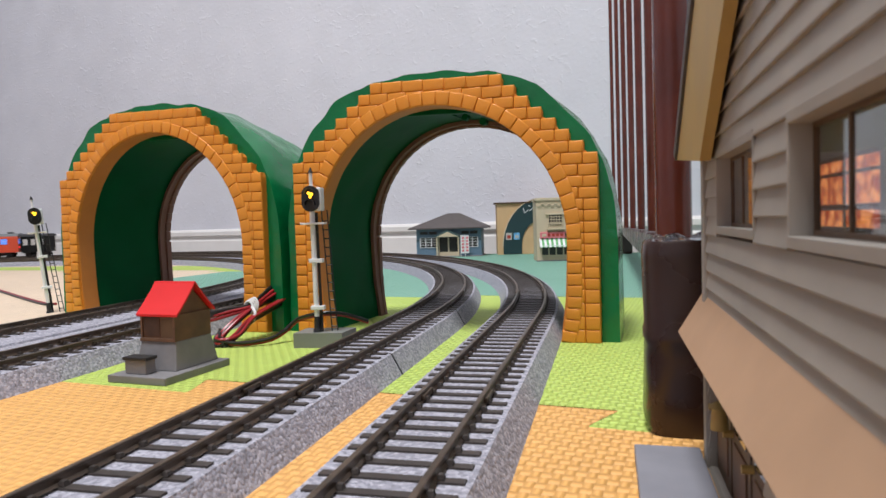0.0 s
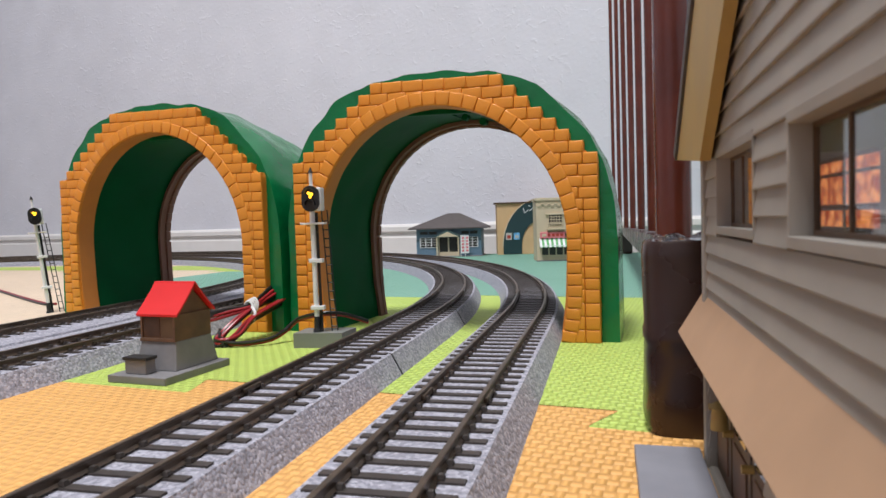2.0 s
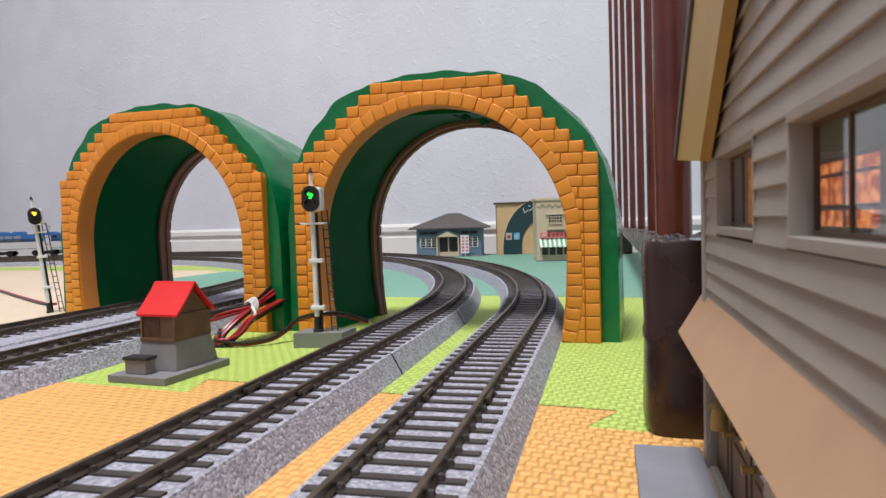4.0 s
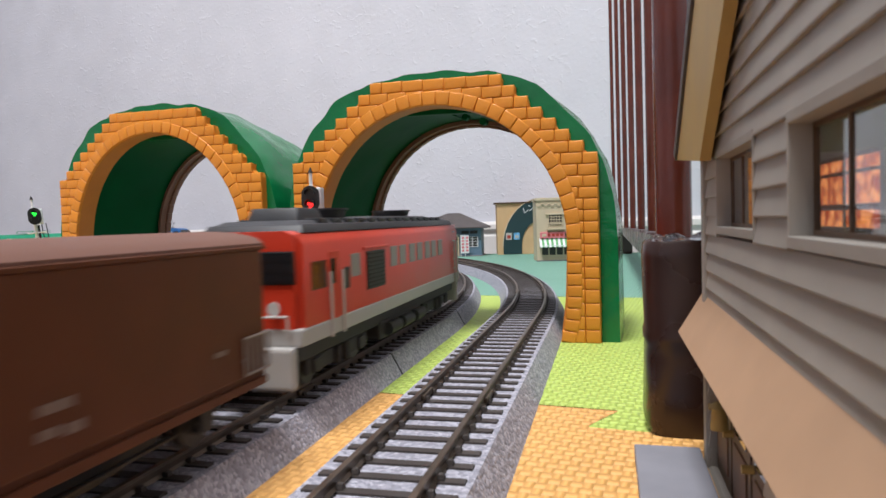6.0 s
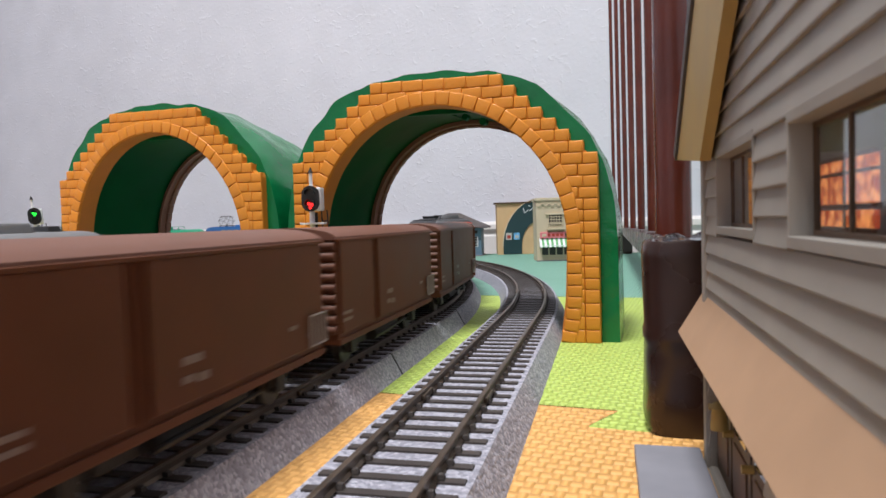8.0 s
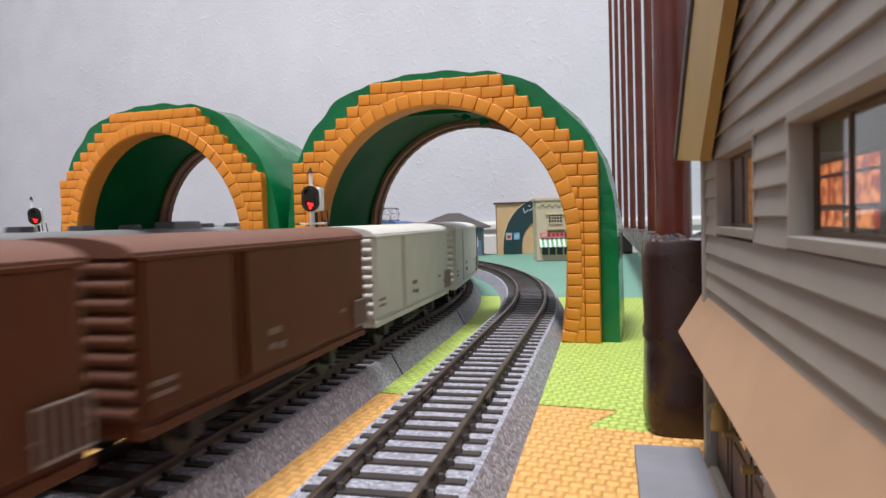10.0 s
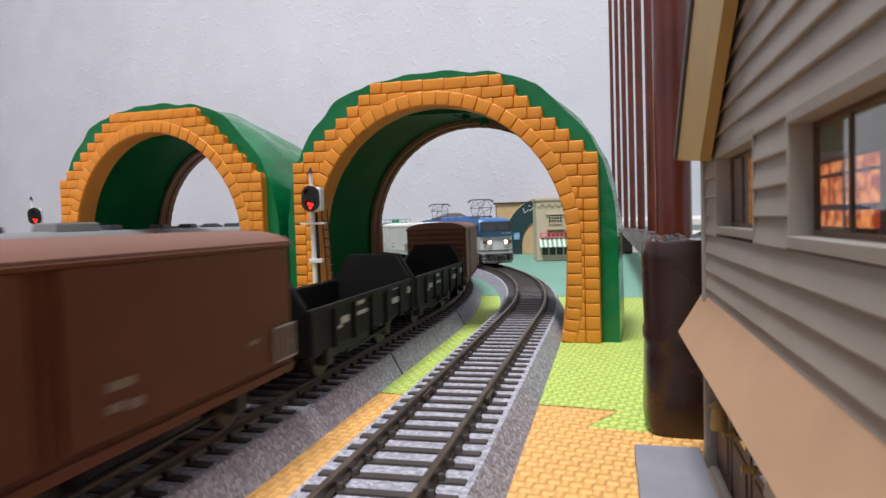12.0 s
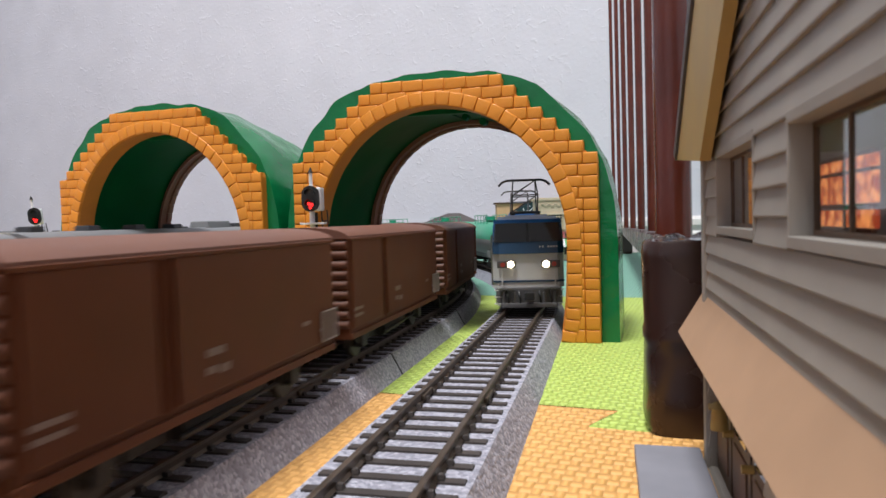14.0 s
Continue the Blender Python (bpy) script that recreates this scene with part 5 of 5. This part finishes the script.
# ---- signals ----
def signal(lit, base):
    t = thing("colour_light_signal", "white post colour light signal with black head and ladder", "signal", "colour light signals")
    if base:
        part("base_block", extrude(B(), [(-10, -4), (12, -4), (15, 11), (-8, 11)], 0, 6.6, "z"), BASE_GREY, t, "grey block under the post")
    z0 = 6.6 if base else 0.0
    part("foot", rod(B(), (0, 0, z0), (0, 0, z0 + 2.0), 2.2, 16, 1.5), BLACK, t)
    part("post", rod(B(), (0, 0, z0 + 1), (-0.6, 0, 72), 1.15, 14), WHITE, t, "round white post", smooth=True)
    part("post_sleeve", rod(B(), (0, 0, z0 + 1.5), (0, 0, z0 + 7), 1.5, 14, 1.3), BLACK, t, smooth=True)
    part("conduit", rod(B(), (1.9, 0.6, z0), (1.2, 0.6, 60), 0.7, 8), BLACK, t, "black conduit")
    part("mast_tip", rod(B(), (-0.6, 0, 72), (-0.6, 0, 77.5), 0.8, 10), WHITE, t)
    part("finial", rod(B(), (-0.6, 0, 77.5), (-0.6, 0, 80.0), 1.2, 10, 0.2), BLACK, t, "black finial")
    hd = []
    for i in range(24):
        a = 2 * math.pi * i / 24
        hd.append((3.9 * math.cos(a), 66 + 3.4 * math.copysign(1, math.sin(a)) * (abs(math.sin(a)) > 1e-6) * 0.5 + 4.0 * math.sin(a)))
    head = part("head", extrude(B(), hd, -4.0, -2.6, "y"), BLACK, t, "oval black signal head")
    part("rear_box", box(B(), -1.0, 4.6, -2.6, 3.0, 60.5, 71, 1.0), WHITE, t, "white housing behind the head")
    for z in (68.3, 63.6):
        hood = B()
        r0 = []
        for y, r in ((-4.0, 2.35), (-6.2, 2.35)):
            r0.append([hood.verts.new((r * math.cos(a), y, z + r * math.sin(a))) for a in [math.pi * (-0.05 + 1.1 * i / 12) for i in range(13)]])
            r0.append([hood.verts.new(((r - 0.35) * math.cos(a), y, z + (r - 0.35) * math.sin(a))) for a in [math.pi * (-0.05 + 1.1 * i / 12) for i in range(13)]])
        for p, q in ((0, 2), (1, 3), (0, 1), (2, 3)):
            for i in range(12):
                hood.faces.new((r0[p][i], r0[p][i + 1], r0[q][i + 1], r0[q][i]))
        part("hood", hood, BLACK, head)
    part("platform", box(B(), -5.5, 5.5, -2.6, 2.2, 54.6, 55.5, 0.2), WHITE, t, "white service platform")
    for z in (38.5, 17.5):
        part("bracket", box(B(), -2.4, 3.8, -1.7, 1.7, z - 0.9, z + 0.9, 0.3), WHITE, t)
    lad = B()
    for dx in (0, 2.6):
        rod(lad, (6.0 + dx, 2.5, z0 - 0.5), (3.0 + dx, 2.5, 61), 0.32, 6)
    for i in range(13):
        z = z0 + 2 + i * (58 - z0) / 13
        x = 6.0 - 3.0 * (z - z0) / (61 - z0)
        rod(lad, (x, 2.5, z), (x + 2.6, 2.5, z), 0.28, 6)
    part("ladder", lad, BLACK, t, "thin black ladder")
    for z, colour, nm in ((67.6, LIGHT_YELLOW, "yellow_lamp"), (67.2, LIGHT_GREEN, "green_lamp"), (63.0, LIGHT_RED, "red_lamp")):
        b = B()
        for dx, dz, r in ((-0.6, 0.8, 0.85), (0.7, 0.3, 0.95), (0.1, -0.9, 0.8)):
            rod(b, (dx, -4.35, z + dz), (dx, -3.9, z + dz), r * 0.78, 12)
        lamp = part(nm, b, colour, head, "lit lamp cluster that shows in turn", smooth=True)
        signal_lamps.append((lamp, lit[nm[0]]))
    return t


signal_lamps = []
OFF, ON = False, True
s1 = signal({"y": [(0, 2.1, ON), (2.14, 14, OFF)], "g": [(0, 2.1, OFF), (2.14, 5.74, ON), (5.78, 14, OFF)], "r": [(0, 5.74, OFF), (5.78, 14, ON)]}, True)
s1.matrix_basis = at(-57.2, 292.0, 0, -6)
s2 = signal({"y": [(0, 4.2, ON), (4.24, 14, OFF)], "g": [(0, 4.2, OFF), (4.24, 8.1, ON), (8.14, 14, OFF)], "r": [(0, 8.1, OFF), (8.14, 14, ON)]}, False)
s2.matrix_basis = Matrix.Translation((-268.7 * MM, 444 * MM, 0)) @ Matrix.Rotation(radians(-5.5), 4, "Y") @ Matrix.Rotation(radians(28), 4, "Z")
s2["label"] = "white post colour light signal leaning beside the innermost track"


# ---- far buildings ----
def station():
    t = thing("station_building", "blue weatherboard station with a hipped grey roof", "model station")
    W2, D = 50.0, 44.0
    part("wall", box(B(), -W2, W2, 0, D, 0, 44), STATION_BLUE, t)
    for i in range(9):
        part("board", box(B(), -W2 - 0.2, W2 + 0.2, -0.6, 0, 1 + i * 2.5, 3.1 + i * 2.5, 0.2), STATION_BLUE, t)
    part("frieze", box(B(), -W2 - 0.3, W2 + 0.3, -0.9, 0.2, 24.5, 26, 0.2), STATION_TRIM, t)
    r = B()
    eave = [(-W2 - 11, -11), (W2 + 11, -11), (W2 + 11, D + 11), (-W2 - 11, D + 11)]
    lo = [r.verts.new((x, y, 42)) for x, y in eave]
    lo2 = [r.verts.new((x, y, 44.0)) for x, y in eave]
    ridge = [r.verts.new((-4, D / 2, 66)), r.verts.new((16, D / 2, 66))]
    for i in range(4):
        r.faces.new((lo[i], lo[(i + 1) % 4], lo2[(i + 1) % 4], lo2[i]))
    r.faces.new(lo[::-1])
    r.faces.new((lo2[0], lo2[1], ridge[1], ridge[0]))
    r.faces.new((lo2[1], lo2[2], ridge[1]))
    r.faces.new((lo2[2], lo2[3], ridge[0], ridge[1]))
    r.faces.new((lo2[3], lo2[0], ridge[0]))
    part("roof", r, STATION_ROOF, t, "hipped grey roof")
    for x0, x1 in ((-44, -18), (20, 45)):
        w = part("window", box(B(), x0, x1, -1.2, -0.3, 14, 29), SHOP_DARK, t, "dark window with white bars")
        for k in range(4):
            x = x0 + (x1 - x0) * k / 3
            part("bar", box(B(), x - 0.6, x + 0.6, -1.8, -1.0, 14, 29), WHITE, w)
        for z in (14, 18, 22, 26, 29):
            part("bar", box(B(), x0, x1, -1.7, -1.1, z - 0.35, z + 0.35), WHITE, w)
        v = part("vent_window", box(B(), x0, x1, -1.2, -0.3, 34, 38.5), SHOP_DARK, t, "narrow upper window")
        part("bar", box(B(), (x0 + x1) / 2 - 0.6, (x0 + x1) / 2 + 0.6, -1.7, -1.0, 34, 38.5), STATION_BLUE, v)
    p = part("porch", extrude(B(), [(-20, 29.5), (20, 29.5), (23, 30.5), (0, 40.5), (-23, 30.5)], -12, 0, "y"), STATION_TRIM, t, "gabled entrance porch")
    part("porch_gable", extrude(B(), [(-17, 30.2), (17, 30.2), (0, 37.8)], -12.6, -11.9, "y"), CREAM, p)
    for x in (-16.5, 16.5):
        part("porch_post", box(B(), x - 1, x + 1, -11.5, -9.5, 0, 30), CREAM, p)
    d = part("door", box(B(), -15.5, 15.5, -1.4, -0.4, 0, 29), SHOP_DARK, t, "dark glazed sliding doors")
    for x in (-15, 0, 15):
        part("door_post", box(B(), x - 1.1, x + 1.1, -2.2, -1.2, 0, 29), CREAM, d)
    part("door_foot", box(B(), -15, 15, -2.0, -1.2, 0, 7), CREAM, d)
    part("plinth", box(B(), -W2 - 3, W2 + 3, -13, D + 3, -0.2, 1.0, 0.2), STONE, t)
    return t


def flag():
    t = thing("banner", "white and pink shop banner on a pole beside the station door", "banner", "banners at the station")
    part("pole", rod(B(), (0, 0, 0), (0, 0, 33), 0.5, 8), WHITE, t)
    part("cloth", box(B(), 0.5, 6.0, -0.3, 0.3, 5.0, 32, 0.1), WHITE, t, "white banner cloth")
    bars = B()
    for i in range(5):
        box(bars, 1.4, 5.0, -0.55, -0.3, 7.5 + i * 4.8, 10.6 + i * 4.8)
    part("lettering", bars, PINK, t, "pink lettering bars")
    return t


def noodle_shop():
    t = thing("arch_shop", "sandy shop front with a dark teal arch sign", "model shop")
    part("wall", box(B(), -2, 112, 0, 40, 0, 78), SAND, t)
    part("cornice", box(B(), -6, 50, -3, 42, 78, 80, 0.3), FRAME_BROWN, t, "thin brown roof edge")
    arch = B()
    n = 40
    ring_strip(arch, [(66 - 31 * math.cos(math.pi * i / n), 12 + 40 * math.sin(math.pi * i / n)) if 0 < i < n else (66 - 31 * math.cos(math.pi * i / n), 0.4) for i in range(n + 1)],
               [(66 - 59 * math.cos(math.pi * i / n), 12 + 72 * math.sin(math.pi * i / n)) if 0 < i < n else (66 - 59 * math.cos(math.pi * i / n), 0.4) for i in range(n + 1)], -2.2, 0.0)
    part("arch_sign", arch, ARCH_GREEN, t, "dark teal arch")
    part("arch_rim", ring_strip(B(), [(66 - 59 * math.cos(math.pi * i / n), 12 + 72 * math.sin(math.pi * i / n)) for i in range(n + 1)],
                                [(66 - 60.4 * math.cos(math.pi * i / n), 12 + 73.2 * math.sin(math.pi * i / n)) for i in range(n + 1)], -2.6, 0.0), CREAM, t)
    part("inner_wall", box(B(), 36, 96, -0.8, 0, 0.4, 40), SAND, t)
    for x in (15.5, 27.5):
        p = part("poster", box(B(), x - 4.5, x + 4.5, -3.0, -2.2, 22.5, 33.0), BLUE_SIGN if x > 20 else LETTER, t, "small poster")
        part("poster_block", box(B(), x - 2.6, x + 2.6, -3.3, -3.0, 24.5, 29.5), LETTER if x > 20 else KIHA_RED, p)
    for ch, x, z, tilt in (("\u30ec", 42.0, 66.5, 12), ("\u30f3", 50.5, 70.0, 6)):
        cu = bpy.data.curves.new("sign_letter", "FONT")
        cu.body, cu.size, cu.extrude, cu.align_x, cu.align_y = ch, 11.5 * MM, 0.3 * MM, "CENTER", "CENTER"
        ob = new("sign_letter", cu)
        cu.materials.append(WHITE)
        ob.parent = t
        ob.matrix_basis = Matrix.Translation((x * MM, -2.5 * MM, z * MM)) @ Matrix.Rotation(radians(90), 4, "X") @ Matrix.Rotation(radians(tilt), 4, "Z")
        ob["label"] = "white sign character"
    return t


def bakery():
    t = thing("corner_shop", "cream two-storey shop with pink sign and striped awning", "model shop")
    part("wall", box(B(), 0, 46, 0, 40, 0, 77, 0.3), CREAM, t)
    part("parapet", box(B(), -1.5, 47.5, -1.5, 41, 76, 79.5, 0.4), CREAM, t)
    for side in (0, 1):
        for row in range(2):
            for i in range(11):
                if (i + row) % 2 == 0:
                    part("dentil", box(B(), 2 + i * 4, 6 + i * 4, -1.3, 0, 68.5 + row * 2.4, 70.5 + row * 2.4, 0.2), CREAM, t)
        break
    w = part("window", box(B(), 15, 32, -0.7, 0.1, 45, 58), SHOP_DARK, t, "upper window with cream bars")
    part("lintel", box(B(), 11.5, 36, -2.2, 0, 58, 60, 0.3), CREAM, w)
    for i in range(6):
        part("bar", box(B(), 15 + i * 3.4 - 0.4, 15 + i * 3.4 + 0.4, -1.3, -0.6, 45, 58), CREAM, w)
    for z in (48.5, 52, 55.5):
        part("bar", box(B(), 15, 32, -1.2, -0.6, z - 0.4, z + 0.4), CREAM, w)
    bal = part("balcony", box(B(), 12.5, 34.5, -5, 0, 39.5, 41, 0.2), CREAM, w)
    for i in range(8):
        part("baluster", box(B(), 13 + i * 3 - 0.4, 13 + i * 3 + 0.4, -5, -4.2, 40, 47), CREAM, w)
    part("balcony_rail", box(B(), 12.5, 34.5, -5.1, -4.0, 46.5, 47.6), CREAM, w)
    s = part("shop_sign", box(B(), 4, 46, -2.5, 0, 29, 36.5, 0.3), PINK, t, "pink shop sign")
    for x, ww in ((6.5, 5), (13.5, 3.4), (18.5, 3.4), (23.5, 3.8), (29, 3.8)):
        part("character_bar", box(B(), x, x + ww, -2.9, -2.4, 31.2, 34.6), CREAM if x < 8 else KIHA_RED, s)
    part("bread_shape", box(B(), 34.5, 42, -3.0, -2.4, 30.4, 35.4, 0.4), FRAME_BROWN, s)
    aw = part("striped_awning", box(B(), 3, 43, -9.0, 0, 19.0, 20.0), WHITE, t, "green and white striped awning")
    for i in range(14):
        x = 3 + i * 40 / 14
        part("awning_stripe", extrude(B(), [(0, 29.0), (0, 27.6), (-9, 17.6), (-9.6, 18.2)], x, x + 40 / 14, "x"), STRIPE_GREEN if i % 2 else WHITE, aw)
    f = part("shop_front", box(B(), 5.5, 42, -0.6, 0.1, 8, 20), SHOP_DARK, t, "dark shop windows")
    for i in range(5):
        x = 5.5 + i * 36.5 / 4
        part("front_post", box(B(), x - 0.8, x + 0.8, -1.4, 0, 1, 20), CREAM, f)
    part("kerb", box(B(), -1, 47, -2, 0, 0, 1.4), STONE, t)
    part("side_sign", box(B(), 46.0, 52, -3, -1, 22, 30), BLUE_SIGN, t, "blue hanging sign")
    part("side_lamp", box(B(), 46.0, 50, -3, -1, 31, 36, 0.5), WHITE, t)
    return t


station().matrix_basis = at(9, 1004, 0, -9)
flag().matrix_basis = at(27, 984, 0, 8)
copy_thing(bpy.data.objects["banner"], at(33.5, 986, 0, -12))
noodle_shop().matrix_basis = at(86, 1006, 0, -2)
bakery().matrix_basis = at(118, 822, 0, -2)


# ---- cables ----
def cable(name, ctrl, r, material, parent=None, label=""):
    return part(name, tube(B(), curve_pts(ctrl), r, 8), material, parent, label, smooth=True)


bundle = thing("cable_bundle", "looped bundle of red and black wires tied with white twist tie", "cable")
rnd = random.Random(11)
for i in range(8):
    dx, dz, dy = rnd.uniform(-1.4, 1.4), rnd.uniform(-2.2, 2.2), rnd.uniform(-1.5, 1.5)
    colour = CABLE_RED if i % 5 in (1, 3) else CABLE_BLACK
    cable("wire", [(-81 + dx, 362, 28.5 + dz), (-84 + dx, 352 + dy, 25.4 + dz), (-89 + dx * 0.7, 335, 20.4 + dz), (-94 + dx * 0.4, 318, 15.8 + dz * 0.5), (-103 + dx, 312, 14.0 + dz * 0.7), (-113 + dx, 311, 11.6 + dz * 0.8),
                   (-122, 318, 10.0 + dz)], 0.8, colour, bundle)
for i in range(9):
    dx, dz = rnd.uniform(-2.0, 2.0), rnd.uniform(-1.6, 1.6)
    colour = CABLE_RED if i % 3 == 1 else CABLE_BLACK
    low = rnd.uniform(1.0, 4.2)
    cable("wire", [(-83 + dx, 352, 22 + dz * 1.6), (-89 + dx * 0.6, 334, 17.6 + dz), (-94 + dx * 0.3, 318, 14.2 + dz * 0.5), (-99 + dx, 308, 9.8 + dz), (-103.6 + dx, 301, 4.6 + low * 0.4), (-104.4 + dx, 297, low),
                   (-101.0 + dx, 296, low), (-97 + dx, 301, 4.4 + dz * 0.5), (-92.5 + dx * 0.8, 312, 10 + dz), (-85 + dx, 334, 14.6 + dz * 1.2), (-80 + dx, 352, 18 + dz)], 0.75, colour, bundle)
cable("wire", [(-92, 314, 12), (-94, 308, 6.5), (-98.5, 302, 2.2), (-104, 300, 0.9)], 0.7, CABLE_BLACK, bundle)
tie = B()
for i in range(4):
    pts = [(-95.2 + i * 0.9 + 2.5 * math.cos(a) * 0.9, 317 - 2.5 * math.cos(a) * 0.35, 15.2 + 3.3 * math.sin(a) + i * 0.5) for a in [2 * math.pi * k / 16 for k in range(17)]]
    tube(tie, pts, 0.5, 6)
tube(tie, curve_pts([(-93, 315, 16), (-91.0, 313, 13), (-92, 312, 8.5)]), 0.75, 6)
part("twist_tie", tie, TIE, bundle, "white paper twist tie", smooth=True)
c1 = thing("signal_cable", "red and black twin wire lying on the mats", "cable", "loose wires")
for nm, dz, dy, colour in (("black_wire", 0.5, -0.9, CABLE_BLACK), ("red_wire", -0.5, 0.3, CABLE_RED)):
    line = [(-104.5, 303, 6.8), (-103.2, 299, 4.0), (-98.6, 296, 2.0), (-89.7, 296.5, 1.6), (-80.4, 300, 2.6), (-75.2, 305, 5.2), (-70.1, 307, 9.6), (-63.9, 303.5, 12.0), (-54.6, 302, 13.4), (-46.4, 304, 12.2), (-36.5, 309, 8.0)]
    cable(nm, [(x, y + dy, max(0.9, z + dz)) for x, y, z in line], 0.8, colour, c1)
c2 = thing("signal_cable", "red twin wire lying across the beige mat", "cable", "loose wires")
cable("red_wire", [(-557, 762, 1.0), (-425, 625, 1.0), (-356, 551, 1.0), (-304, 497, 1.0), (-292, 491, 1.0)], 1.0, CABLE_RED, c2)
cable("black_wire", [(-557.6, 759.4, 0.9), (-425.6, 622.4, 0.9), (-356.6, 548.4, 0.9), (-304.6, 494.4, 0.9), (-292.6, 488.4, 0.9)], 0.8, CABLE_BLACK, c2)

# ---- cars at the tail of the freight train ----
brake = railcar(True, True)
brake["label"], brake["group"] = "short red passenger coach near the tail of the train", "freight train wagons"
caboose = thing("brake_van", "black brake van with white-framed windows", "freight wagon", "freight train wagons")
part("body", box(B(), -23, 23, -16.5, 16.5, 9.5, 38, 0.5), GONDOLA, caboose)
part("roof", extrude(B(), [(-17.5, 38), (17.5, 38), (14, 41), (6, 43), (-6, 43), (-14, 41)], -26, 26, "x"), ROOF_BLACK, caboose)
for side in (-1, 1):
    for x in (-14, 0, 14):
        part("window", box(B(), x - 4, x + 4, side * 16.5 - 0.4, side * 16.5 + 0.4, 22, 33, 0.2), LETTER, caboose, "pale window")
wheelset(caboose, -14)
wheelset(caboose, 14)
tail_cars = [(caboose, 0.0), (brake, -149.0)]


def motions():
    times = [i * 0.5 for i in range(29)]
    for n, (ob, back) in enumerate(freight):
        walk(ob, [(t, on_track(-73.8 + V_A * (t - 6.5) - back, R_A, pivot=52 if n == 0 else 33)) for t in times])
    for ob, back in tail_cars:
        walk(ob, [(t, on_track(1365.0 + V_A * t - back, R_A, pivot=30)) for t in times])
    for ob, back in express:
        walk(ob, [(t, on_track(glide(EXPRESS_AT, t) - 11.7 + back, R_B, True, pivot=82)) for t in times])
    for ob, back in red_cars:
        walk(ob, [(t, on_track(RED_FRONT + RED_V * (t - 11.0) - back, R_D, pivot=84)) for t in times])
    for ob, lit in signal_lamps:
        rows, state = [], None
        for t0, t1, on in lit:
            m = Matrix.Translation((0, (0.0 if on else 2.6) * MM, 0))
            rows += [(t0, m), (t1, m)]
        walk(ob, rows)


motions()
